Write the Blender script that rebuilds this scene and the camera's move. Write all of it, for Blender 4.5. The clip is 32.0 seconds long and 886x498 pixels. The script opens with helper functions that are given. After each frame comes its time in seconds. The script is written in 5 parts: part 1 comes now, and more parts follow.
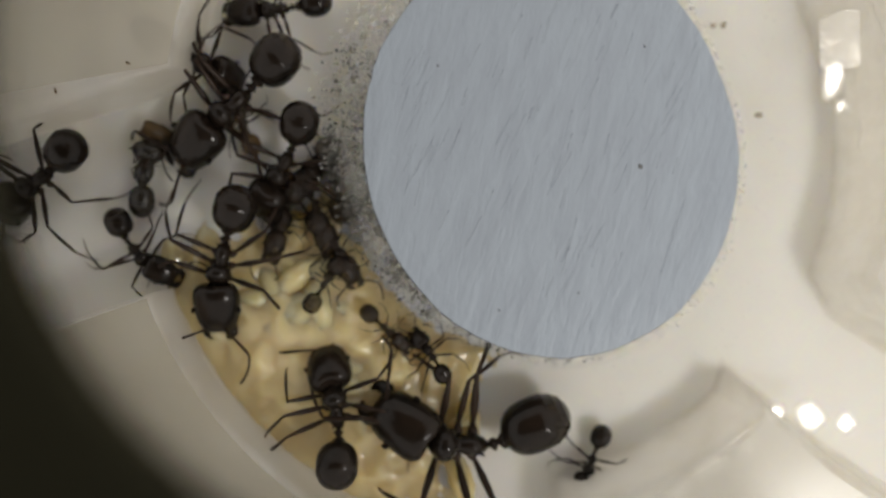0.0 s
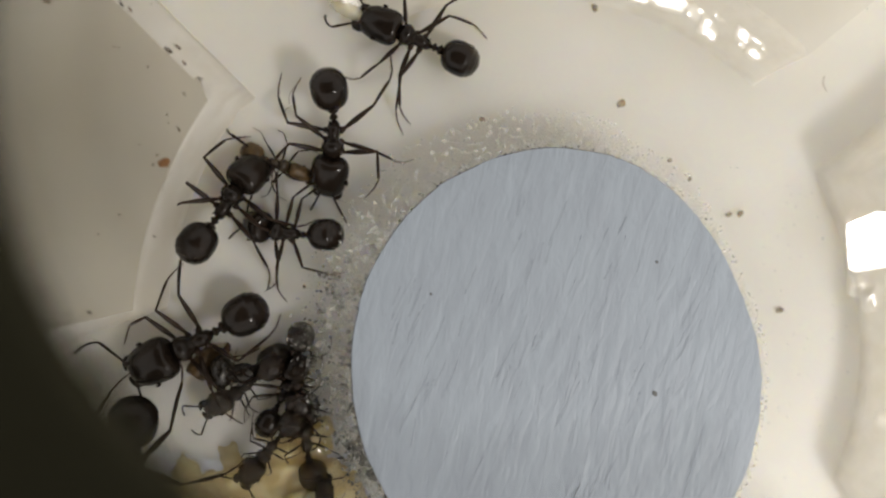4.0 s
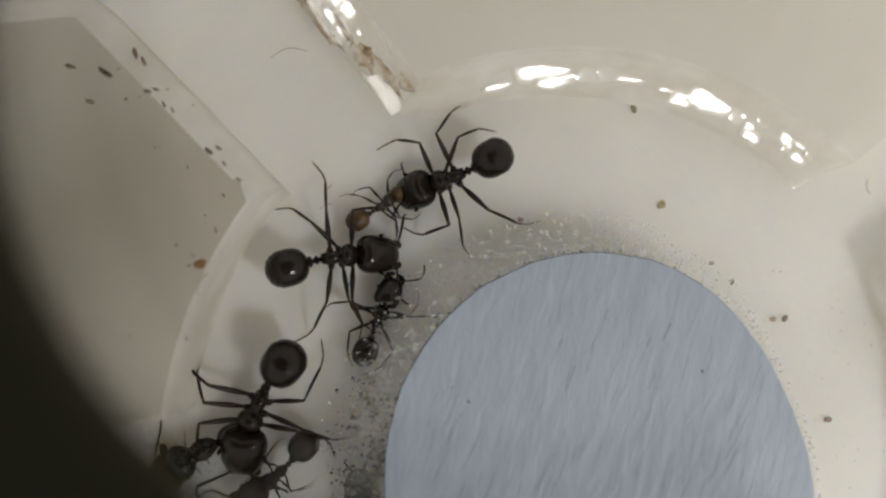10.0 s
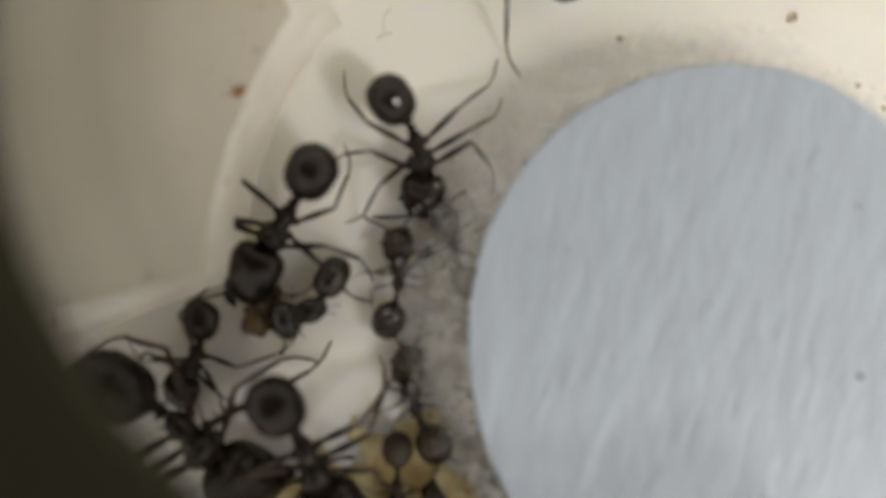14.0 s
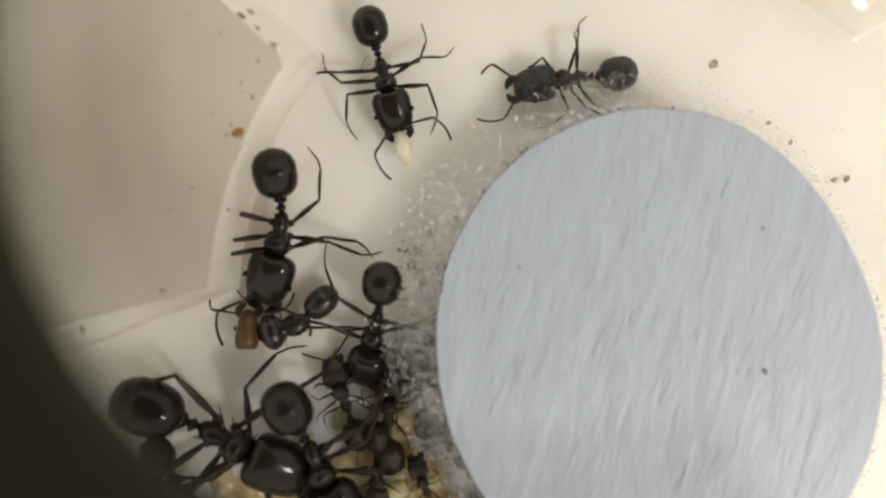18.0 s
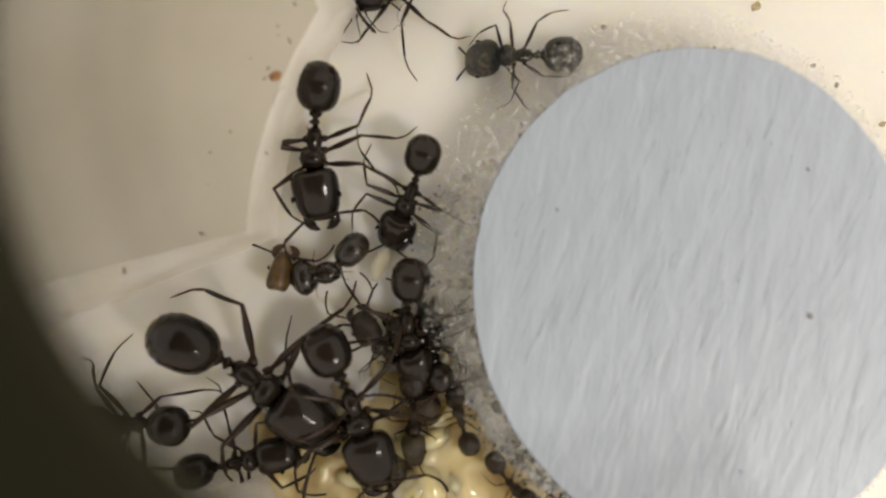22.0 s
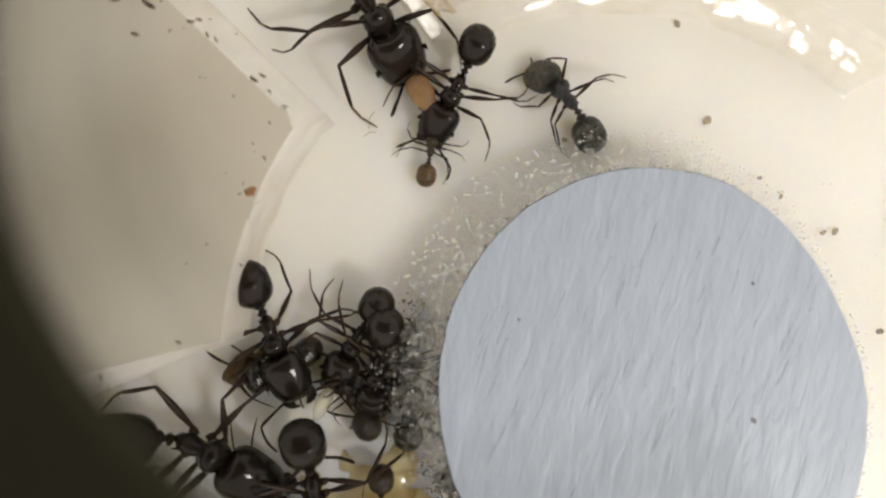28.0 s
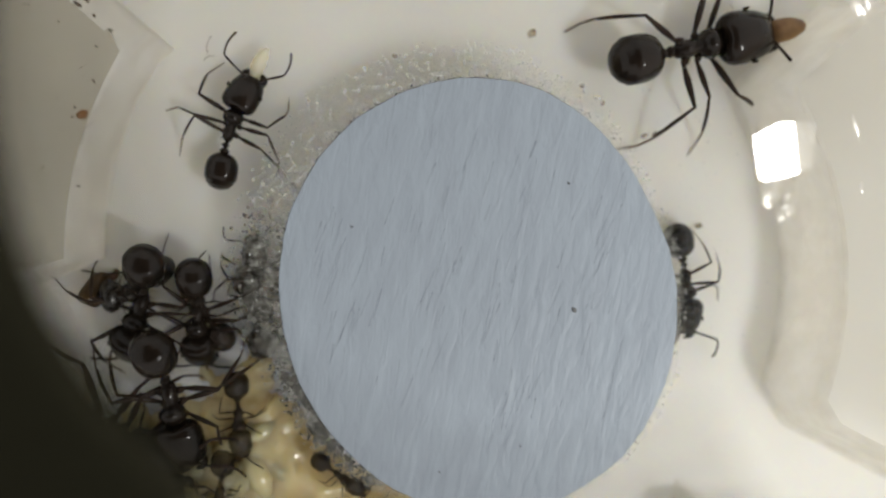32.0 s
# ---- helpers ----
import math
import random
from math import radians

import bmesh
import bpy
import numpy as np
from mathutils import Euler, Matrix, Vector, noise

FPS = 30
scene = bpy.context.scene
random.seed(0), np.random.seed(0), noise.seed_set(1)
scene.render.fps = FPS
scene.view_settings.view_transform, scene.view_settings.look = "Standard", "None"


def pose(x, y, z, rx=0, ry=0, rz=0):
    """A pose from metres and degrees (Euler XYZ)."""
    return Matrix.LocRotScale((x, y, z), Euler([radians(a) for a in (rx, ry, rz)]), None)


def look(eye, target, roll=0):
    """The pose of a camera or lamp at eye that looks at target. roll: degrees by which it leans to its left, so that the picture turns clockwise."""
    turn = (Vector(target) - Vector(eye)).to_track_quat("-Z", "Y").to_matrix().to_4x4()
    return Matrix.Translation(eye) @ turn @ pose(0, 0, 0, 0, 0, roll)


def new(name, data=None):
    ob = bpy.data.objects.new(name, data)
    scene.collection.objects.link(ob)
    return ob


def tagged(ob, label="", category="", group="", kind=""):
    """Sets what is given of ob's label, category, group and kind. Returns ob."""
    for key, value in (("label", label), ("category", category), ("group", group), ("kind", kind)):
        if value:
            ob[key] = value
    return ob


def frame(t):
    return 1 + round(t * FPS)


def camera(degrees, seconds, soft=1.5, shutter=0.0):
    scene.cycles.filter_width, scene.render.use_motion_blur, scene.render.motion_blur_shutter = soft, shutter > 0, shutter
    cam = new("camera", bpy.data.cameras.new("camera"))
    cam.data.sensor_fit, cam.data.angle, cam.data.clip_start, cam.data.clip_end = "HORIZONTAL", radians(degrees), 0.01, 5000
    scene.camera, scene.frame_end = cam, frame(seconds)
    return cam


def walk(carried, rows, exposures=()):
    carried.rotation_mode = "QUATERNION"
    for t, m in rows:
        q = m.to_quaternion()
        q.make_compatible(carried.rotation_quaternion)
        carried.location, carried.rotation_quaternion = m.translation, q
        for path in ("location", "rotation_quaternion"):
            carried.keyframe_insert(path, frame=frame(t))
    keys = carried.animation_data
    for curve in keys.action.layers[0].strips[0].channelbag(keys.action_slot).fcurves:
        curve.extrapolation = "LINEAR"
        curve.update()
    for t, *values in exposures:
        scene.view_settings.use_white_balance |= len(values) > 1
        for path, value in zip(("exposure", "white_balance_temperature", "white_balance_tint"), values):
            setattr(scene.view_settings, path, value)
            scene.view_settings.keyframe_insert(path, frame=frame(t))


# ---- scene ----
LENS = 61.0
cam = camera(LENS, 32.0, soft=2.3)
cam.data.dof.use_dof = True
cam.data.dof.focus_distance = 0.0276
cam.data.dof.aperture_fstop = 25.0

# the camera's way over the nest: seconds, millimetres, degrees
WAY = [
    (0, -5.63, -5.33, 31.65, 0.68, -2.88, 2.53),
    (0.5, -5.40, -4.73, 30.74, 0.52, -2.21, 2.20),
    (1, -5.58, -3.96, 29.73, 0.50, -2.07, 2.13),
    (1.5, -5.72, -2.65, 28.44, 0.44, -1.95, 1.72),
    (2, -5.89, -1.52, 27.14, 0.48, -2.32, 1.51),
    (2.5, -5.13, 0.86, 27.67, 0.21, -2.40, 0.46),
    (3, -5.43, 1.71, 27.97, -0.04, -3.06, -0.54),
    (3.5, -6.17, 1.23, 28.50, -0.64, -2.75, 0.12),
    (4, -5.76, 4.39, 29.10, -1.33, -3.14, 0.83),
    (4.5, -5.65, 5.41, 31.42, -0.69, -2.51, 1.66),
    (6.5, -7.16, 3.80, 28.03, -0.49, -3.57, 0.46),
    (7, -6.72, 4.47, 28.03, 1.46, -3.03, 1.04),
    (7.5, -6.74, 5.36, 28.29, 2.44, -3.04, 1.64),
    (8, -6.59, 5.39, 28.46, 3.21, -2.68, 1.87),
    (8.5, -6.57, 5.76, 28.75, 2.82, -2.35, 2.16),
    (9, -6.64, 5.98, 28.50, 3.20, -2.44, 1.88),
    (9.5, -6.66, 5.62, 28.16, 3.45, -2.35, 1.86),
    (10, -6.80, 5.92, 28.43, 3.18, -2.48, 1.71),
    (10.5, -6.62, 5.98, 28.57, 3.67, -1.92, 2.13),
    (11, -6.88, 5.39, 28.20, 3.08, -1.80, 2.02),
    (11.5, -7.62, 2.84, 27.02, 2.82, -0.08, 0.47),
    (12, -6.94, 2.35, 27.11, 1.34, 1.33, 0.21),
    (12.5, -6.91, 2.30, 26.83, 0.91, 1.33, 0.11),
    (13, -6.74, 2.65, 26.66, 0.96, 1.34, 0.39),
    (13.5, -7.08, 2.44, 25.55, 0.56, 1.23, 0.57),
    (14, -7.84, 2.00, 23.70, 0.65, 0.94, -0.04),
    (14.5, -7.31, 1.57, 26.88, 0.23, 0.58, 0.74),
    (16.5, -8.08, 0.07, 27.33, 1.68, -2.35, -1.31),
    (17, -7.81, 0.68, 27.68, 1.24, -1.49, -0.95),
    (17.5, -7.58, 1.60, 27.51, 0.22, -1.17, -0.83),
    (18, -7.46, 2.76, 27.43, 0.11, -0.53, -0.36),
    (18.5, -7.23, 2.48, 27.52, 0.35, 0.31, -0.32),
    (19, -7.16, 2.31, 27.47, 0.69, 1.11, -0.27),
    (19.5, -7.66, 1.63, 27.00, 0.28, 1.03, -0.31),
    (20, -7.78, 1.23, 27.39, 0.08, 0.53, -0.50),
    (20.5, -7.70, 1.24, 27.34, -0.28, 0.95, -0.47),
    (21, -7.72, 1.17, 27.46, -0.24, 1.25, -0.41),
    (21.5, -7.66, 0.97, 27.45, -0.37, 1.55, -0.39),
    (22, -7.60, 1.06, 27.32, -0.29, 1.96, -0.46),
    (22.5, -7.65, 1.16, 27.39, -0.12, 1.79, -0.27),
    (23, -7.72, 1.00, 27.66, 0.33, 1.68, -0.30),
    (23.5, -7.85, 1.14, 27.69, 0.18, 1.42, -0.29),
    (24, -7.69, 1.20, 27.79, 0.04, 1.76, -0.28),
    (24.5, -7.60, 1.19, 27.73, -0.34, 2.17, -0.17),
    (25, -7.58, 1.27, 27.50, -0.68, 2.33, -0.18),
    (25.5, -7.84, 1.29, 27.63, -0.69, 1.86, -0.19),
    (27.5, -8.60, 1.29, 27.29, 0.09, 0.44, -0.08),
    (28, -7.43, 4.60, 28.54, 0.10, -0.25, -0.11),
    (28.5, -5.01, 9.43, 29.17, -0.84, -2.39, 1.53),
    (29, -4.55, 9.17, 27.07, -2.82, -5.13, 0.77),
    (29.5, -1.94, 8.31, 25.89, -2.88, -4.55, -1.52),
    (30, 2.23, 8.03, 26.82, -0.08, -3.81, -2.48),
    (30.5, 3.77, 8.03, 26.84, -0.13, -3.38, -2.49),
    (31, 6.56, 8.19, 25.83, 0.20, -3.66, -3.20),
    (31.5, 4.43, 7.62, 27.68, -1.34, -2.83, -2.35),
    (32, -2.81, 2.84, 30.30, -3.21, -3.12, -2.71),
]
MM = 0.001
ROWS = [(t, pose(x * MM, y * MM, z * MM, a, b, c)) for t, x, y, z, a, b, c in WAY]
LIGHTING = [
    (0, 0.00, 6600, 10),
    (1, 0.00, 6600, 10),
    (2, 0.40, 6950, 10),
    (4, 0.23, 6650, 10),
    (7, 0.12, 6400, 10),
    (8, 0.03, 6440, 10),
    (10, -0.07, 6370, 10),
    (11, -0.09, 6500, 10),
    (12, 0.28, 6600, 10),
    (13, 0.54, 6650, 10),
    (14, 0.56, 6750, 10),
    (16.5, 0.62, 6800, 11),
    (20, 0.63, 7150, 12),
    (25, 0.72, 7150, 12),
    (27.5, 0.69, 6950, 12),
    (29, 0.34, 6350, 10),
    (30, 0.28, 6350, 10),
    (31, 0.44, 6400, 10),
    (32, 0.13, 6350, 8),
]
walk(cam, ROWS, LIGHTING)

# ---- light: a pale room and one small lamp beside the lens ----
world = bpy.data.worlds.new("room_light")
scene.world = world
world.use_nodes = True
wn = world.node_tree.nodes
wn["Background"].inputs[0].default_value = (1.0, 0.97, 0.92, 1)
wn["Background"].inputs[1].default_value = 0.79


def lamp(name, place, target, size, watts, colour):
    data = bpy.data.lights.new(name, "AREA")
    data.shape, data.size, data.energy, data.color = "DISK", size, watts, colour
    ob = new(name, data)
    ob.matrix_world = look(place, target)
    return ob


lamp("desk_lamp", (0.062, -0.045, 0.088), (0, 0, 0), 0.018, 0.042, (1.0, 0.97, 0.92))


# ---- materials ----
def material(name, base, rough=0.5, metal=0.0, spots=None, scale=400.0, bump=0.0, bump_scale=900.0, mix=0.25, trans=0.0, coat=0.0, spec=0.5, ior=1.45, sss=0.0, alpha=1.0, alpha_low=None, through_light=0.0, sss_reach=1.0, stretch=(1, 1, 1), vary=0.0, turn=0.0, relief=0.0001, film_by=False):
    m = bpy.data.materials.new(name)
    m.use_nodes = True
    nt = m.node_tree
    n, l = nt.nodes, nt.links
    p = n["Principled BSDF"]
    p.inputs["Roughness"].default_value = rough
    p.inputs["Metallic"].default_value = metal
    p.inputs["Transmission Weight"].default_value = trans
    p.inputs["Coat Weight"].default_value = coat
    p.inputs["Coat Roughness"].default_value = 0.08
    p.inputs["Specular IOR Level"].default_value = spec
    p.inputs["IOR"].default_value = ior
    p.inputs["Alpha"].default_value = alpha
    if sss:
        p.inputs["Subsurface Weight"].default_value = sss
        p.inputs["Subsurface Radius"].default_value = (0.0006, 0.0005, 0.0003)
        p.inputs["Subsurface Scale"].default_value = sss_reach
    tc = n.new("ShaderNodeTexCoord")
    mp = n.new("ShaderNodeMapping")
    mp.vector_type = "TEXTURE"
    mp.inputs["Scale"].default_value = stretch
    mp.inputs["Rotation"].default_value = (0, 0, radians(turn))
    l.new(tc.outputs["Object"], mp.inputs["Vector"])
    big = n.new("ShaderNodeTexNoise")
    big.inputs["Scale"].default_value = scale
    big.inputs["Detail"].default_value = 5
    fine = n.new("ShaderNodeTexNoise")
    fine.inputs["Scale"].default_value = bump_scale
    fine.inputs["Detail"].default_value = 3
    fine.inputs["Distortion"].default_value = 0.3
    l.new(mp.outputs[0], big.inputs["Vector"])
    l.new(mp.outputs[0], fine.inputs["Vector"])
    ramp = n.new("ShaderNodeValToRGB")
    ramp.color_ramp.elements[0].position, ramp.color_ramp.elements[1].position = 0.36, 0.68
    other = spots or tuple(c * 0.8 for c in base)
    ramp.color_ramp.elements[0].color = (*other, 1)
    ramp.color_ramp.elements[1].color = (*base, 1)
    l.new(big.outputs["Fac"], ramp.inputs["Fac"])
    blend = n.new("ShaderNodeMix")
    blend.data_type = "RGBA"
    blend.inputs["Factor"].default_value = mix
    blend.inputs["A"].default_value = (*base, 1)
    l.new(ramp.outputs["Color"], blend.inputs["B"])
    last = blend.outputs["Result"]
    if vary:
        info = n.new("ShaderNodeObjectInfo")
        hsv = n.new("ShaderNodeHueSaturation")
        rng = n.new("ShaderNodeMapRange")
        rng.inputs["To Min"].default_value, rng.inputs["To Max"].default_value = 1 - vary, 1 + vary
        l.new(info.outputs["Random"], rng.inputs["Value"])
        l.new(rng.outputs[0], hsv.inputs["Value"])
        l.new(last, hsv.inputs["Color"])
        last = hsv.outputs["Color"]
    l.new(last, p.inputs["Base Color"])
    if through_light:
        thin = n.new("ShaderNodeBsdfTranslucent")
        l.new(last, thin.inputs["Color"])
        both_ways = n.new("ShaderNodeMixShader")
        both_ways.inputs[0].default_value = through_light
        l.new(p.outputs[0], both_ways.inputs[1])
        l.new(thin.outputs[0], both_ways.inputs[2])
        l.new(both_ways.outputs[0], n["Material Output"].inputs["Surface"])
    if alpha_low is not None:
        film = n.new("ShaderNodeMapRange")
        film.inputs["From Min"].default_value, film.inputs["From Max"].default_value = 0.35, 0.65
        film.inputs["To Min"].default_value, film.inputs["To Max"].default_value = alpha_low, alpha
        l.new(big.outputs["Fac"], film.inputs["Value"])
        l.new(film.outputs[0], p.inputs["Alpha"])
        if film_by:
            thick = n.new("ShaderNodeAttribute")
            thick.attribute_name = "film"
            times = n.new("ShaderNodeMath")
            times.operation = "MULTIPLY"
            l.new(film.outputs[0], times.inputs[0])
            l.new(thick.outputs["Fac"], times.inputs[1])
            l.new(times.outputs[0], p.inputs["Alpha"])
    if bump:
        b = n.new("ShaderNodeBump")
        b.inputs["Strength"].default_value = bump
        b.inputs["Distance"].default_value = relief
        l.new(fine.outputs["Fac"], b.inputs["Height"])
        l.new(b.outputs["Normal"], p.inputs["Normal"])
    return m


FLOOR = material("milky_plastic", (0.82, 0.80, 0.745), 0.45, spots=(0.72, 0.70, 0.64), scale=120, bump=0.15, bump_scale=600, mix=0.6, sss=0.75, sss_reach=3.0)
BLOCK = material("cast_plastic", (0.92, 0.90, 0.85), 0.16, spots=(0.83, 0.80, 0.73), scale=110, bump=0.10, bump_scale=260, mix=0.8, spec=0.5, alpha=0.62, through_light=0.55)
# BLOCK's plastic again, with the shade near the lens rim put into its colour
SHADED_BLOCK = material("shaded_cast_plastic", (0.62, 0.585, 0.50), 0.22, spots=(0.52, 0.475, 0.385), scale=140, bump=0.12, bump_scale=300, mix=0.8, spec=0.5, alpha=0.80, through_light=0.3)
WALL = material("clear_plastic_edge", (0.98, 0.965, 0.93), 0.10, spots=(0.88, 0.81, 0.69), scale=420, bump=1.0, bump_scale=330, mix=0.35, spec=1.0, ior=1.6, alpha=0.70, alpha_low=0.35, through_light=0.6)
STEEL = material("brushed_grey_metal", (0.380, 0.427, 0.488), 0.42, metal=0.0, spots=(0.324, 0.358, 0.415), scale=1700, bump=0.45, bump_scale=2300, mix=0.5, stretch=(1.0, 3.6, 1.0), turn=-14, spec=0.3, relief=0.00022)
SCRATCH = material("dull_scratch", (0.33, 0.365, 0.42), 0.6, scale=3000, mix=0.8, alpha=0.17, alpha_low=0.02)
RIM = material("dark_metal_edge", (0.10, 0.10, 0.10), 0.5, metal=0.4)
GLUE = material("clear_glue", (0.58, 0.565, 0.51), 0.14, spots=(0.42, 0.41, 0.365), scale=1300, bump=0.8, bump_scale=2200, spec=0.35, ior=1.45, mix=0.8, alpha=0.26, alpha_low=0.05, film_by=True)
DUST = material("pale_dust", (0.86, 0.85, 0.82), 0.2, spec=0.8, alpha=0.8)
BEAD = material("glassy_bead", (0.90, 0.89, 0.85), 0.06, spec=1.0, ior=1.6, alpha=0.27)
LUMP = material("glassy_glue_lump", (0.70, 0.69, 0.64), 0.08, spots=(0.26, 0.25, 0.21), scale=1700, mix=0.8, bump=0.9, bump_scale=1900, spec=0.7, ior=1.5, alpha=0.30, alpha_low=0.02)
# bubbles and frost specks whose glints are put in as white base colour
SPARK = material("glint_white_bubble", (0.92, 0.92, 0.90), 0.12, spec=1.0, ior=1.8, alpha=0.8)
GRIME = material("dark_grit", (0.085, 0.078, 0.066), 0.3, spots=(0.22, 0.20, 0.165), scale=1500, mix=0.6, bump=0.4, alpha=0.6)
SPECK = material("brown_speck", (0.38, 0.27, 0.16), 0.6, vary=0.4, alpha=0.45)
FLECK = material("dark_brown_fleck", (0.19, 0.115, 0.06), 0.5, vary=0.4, scale=3000, mix=0.8, alpha=0.85, alpha_low=0.3)
STAIN = material("brown_stain", (0.42, 0.27, 0.12), 0.3, spots=(0.62, 0.47, 0.28), scale=1300, mix=0.8, alpha=0.6, alpha_low=0.0)
ORANGE = material("orange_seed_bit", (0.30, 0.15, 0.055), 0.4, spots=(0.25, 0.11, 0.04), scale=1500, mix=0.8)
HAIR = material("pale_brown_hair", (0.30, 0.23, 0.16), 0.5, alpha=0.6)
SEED = material("amber_seed", (0.34, 0.20, 0.075), 0.5, spots=(0.12, 0.055, 0.02), scale=700, mix=0.9, sss=0.15, bump=0.3)
BROOD = material("waxy_brood", (0.74, 0.61, 0.35), 0.12, spots=(0.64, 0.50, 0.25), scale=260, mix=0.7, sss=0.95, sss_reach=3.0, vary=0.02, spec=0.6, bump=0.3, bump_scale=1100)
PALE_BROOD = material("pale_brood", (0.76, 0.69, 0.52), 0.2, scale=500, sss=0.9, sss_reach=1.6, vary=0.05, alpha=0.5)
CHITIN = material("black_chitin", (0.0085, 0.0075, 0.0064), 0.12, spots=(0.024, 0.015, 0.010), scale=4, bump=0.03, bump_scale=26, mix=0.7, spec=0.25, stretch=(2.5, 1.0, 1.0), relief=0.012)
DULL = material("dusty_brown_chitin", (0.011, 0.0085, 0.007), 0.24, spots=(0.034, 0.021, 0.013), scale=5, bump=0.2, bump_scale=30, mix=0.8, spec=0.3, relief=0.012, alpha=0.9, alpha_low=0.7)
FROSTED = material("frosted_chitin", (0.018, 0.017, 0.016), 0.35, spots=(0.038, 0.036, 0.032), scale=11, bump=0.5, bump_scale=30, mix=0.65, spec=0.4, relief=0.012, alpha=0.95, alpha_low=0.7)
LIMB = material("dark_brown_chitin", (0.016, 0.010, 0.007), 0.30, spots=(0.055, 0.030, 0.017), scale=7, mix=0.5, spec=0.2)
TIP = material("reddish_brown_limb", (0.085, 0.036, 0.016), 0.35, spots=(0.03, 0.016, 0.010), scale=9, mix=0.6, spec=0.4)
BROWN = material("dry_brown_chitin", (0.048, 0.033, 0.018), 0.30, spots=(0.018, 0.012, 0.007), scale=9, mix=0.8, spec=0.4, bump=0.2, bump_scale=40)
HUSK = material("dry_grey_brown_husk", (0.030, 0.023, 0.015), 0.22, spots=(0.009, 0.0075, 0.006), scale=9, mix=0.8, spec=0.5, bump=0.25, bump_scale=36)
AMBER = material("amber_husk", (0.125, 0.072, 0.024), 0.3, spots=(0.03, 0.018, 0.008), scale=6, mix=0.8, sss=0.1, spec=0.4, bump=0.2, bump_scale=40)
UNSEEN_BLACK = material("unseen_housing_black", (0.020, 0.019, 0.012), 0.9, scale=300, spec=0.05)
BARREL = material("dark_lens_ring", (0.052, 0.049, 0.031), 0.9, scale=300, spec=0.05)
# the lens rim's soft vignette, put into see-through dark tints
FADE_DARK = material("vignette_dark", (0.02, 0.02, 0.012), 0.6, spec=0.05, alpha=0.30)
FADE_FAINT = material("vignette_faint", (0.03, 0.028, 0.02), 0.6, spec=0.05, alpha=0.06)
FADE_MID = material("vignette_mid", (0.03, 0.028, 0.02), 0.6, spec=0.05, alpha=0.12)


def glint(name, tint, strength, rough):
    """A clear polished film: light goes through it, but for the part that its gloss throws back."""
    m = bpy.data.materials.new(name)
    m.use_nodes = True
    n, l = m.node_tree.nodes, m.node_tree.links
    n.remove(n["Principled BSDF"])
    clear = n.new("ShaderNodeBsdfTransparent")
    gloss = n.new("ShaderNodeBsdfAnisotropic")
    gloss.inputs["Color"].default_value = (*tint, 1)
    gloss.inputs["Roughness"].default_value = rough
    tc = n.new("ShaderNodeTexCoord")
    ripple = n.new("ShaderNodeTexNoise")
    ripple.inputs["Scale"].default_value = 900
    b = n.new("ShaderNodeBump")
    b.inputs["Strength"].default_value, b.inputs["Distance"].default_value = 0.3, 0.0001
    l.new(tc.outputs["Object"], ripple.inputs["Vector"])
    l.new(ripple.outputs["Fac"], b.inputs["Height"])
    l.new(b.outputs["Normal"], gloss.inputs["Normal"])
    mix = n.new("ShaderNodeMixShader")
    mix.inputs[0].default_value = strength
    l.new(clear.outputs[0], mix.inputs[1])
    l.new(gloss.outputs[0], mix.inputs[2])
    l.new(mix.outputs[0], n["Material Output"].inputs["Surface"])
    return m


# clear films for added shapes that draw highlights on the block edges
GLINT_FILM = glint("glint_film", (1.0, 0.97, 0.92), 0.11, 0.2)
SHEEN = glint("broad_sheen_film", (1.0, 0.98, 0.94), 0.13, 0.45)


# ---- building helpers ----
def mesh_of(name, verts, faces, mats, smooth=True):
    me = bpy.data.meshes.new(name)
    me.from_pydata(verts, [], faces)
    for m in (mats if isinstance(mats, (list, tuple)) else [mats]):
        me.materials.append(m)
    if smooth:
        me.polygons.foreach_set("use_smooth", [True] * len(me.polygons))
    me.update()
    return me


def put(name, me, parent=None, m=None, label=""):
    ob = new(name, me)
    if parent:
        ob.parent = parent
    if m is not None:
        ob.matrix_basis = m
    if label:
        ob["label"] = label
    return ob


def empty(name, m=None):
    ob = new(name)
    ob.empty_display_size = 0.001
    if m is not None:
        ob.matrix_basis = m
    return ob


def loft(stations, seg=14, square=2.0):
    """Verts and faces of a closed body along x: stations of (x, half width, half height, centre z)."""
    vs, fs = [], []
    for x, w, h, zc in stations:
        for k in range(seg):
            a = 2 * math.pi * k / seg
            c, s = math.cos(a), math.sin(a)
            e = 2.0 / square
            vs.append((x, w * math.copysign(abs(c) ** e, c), zc + h * math.copysign(abs(s) ** e, s)))
    n = len(stations)
    for i in range(n - 1):
        for k in range(seg):
            a, b = i * seg + k, i * seg + (k + 1) % seg
            fs.append((a, b, b + seg, a + seg))
    fs.append(tuple(range(seg - 1, -1, -1)))
    fs.append(tuple((n - 1) * seg + k for k in range(seg)))
    return vs, fs


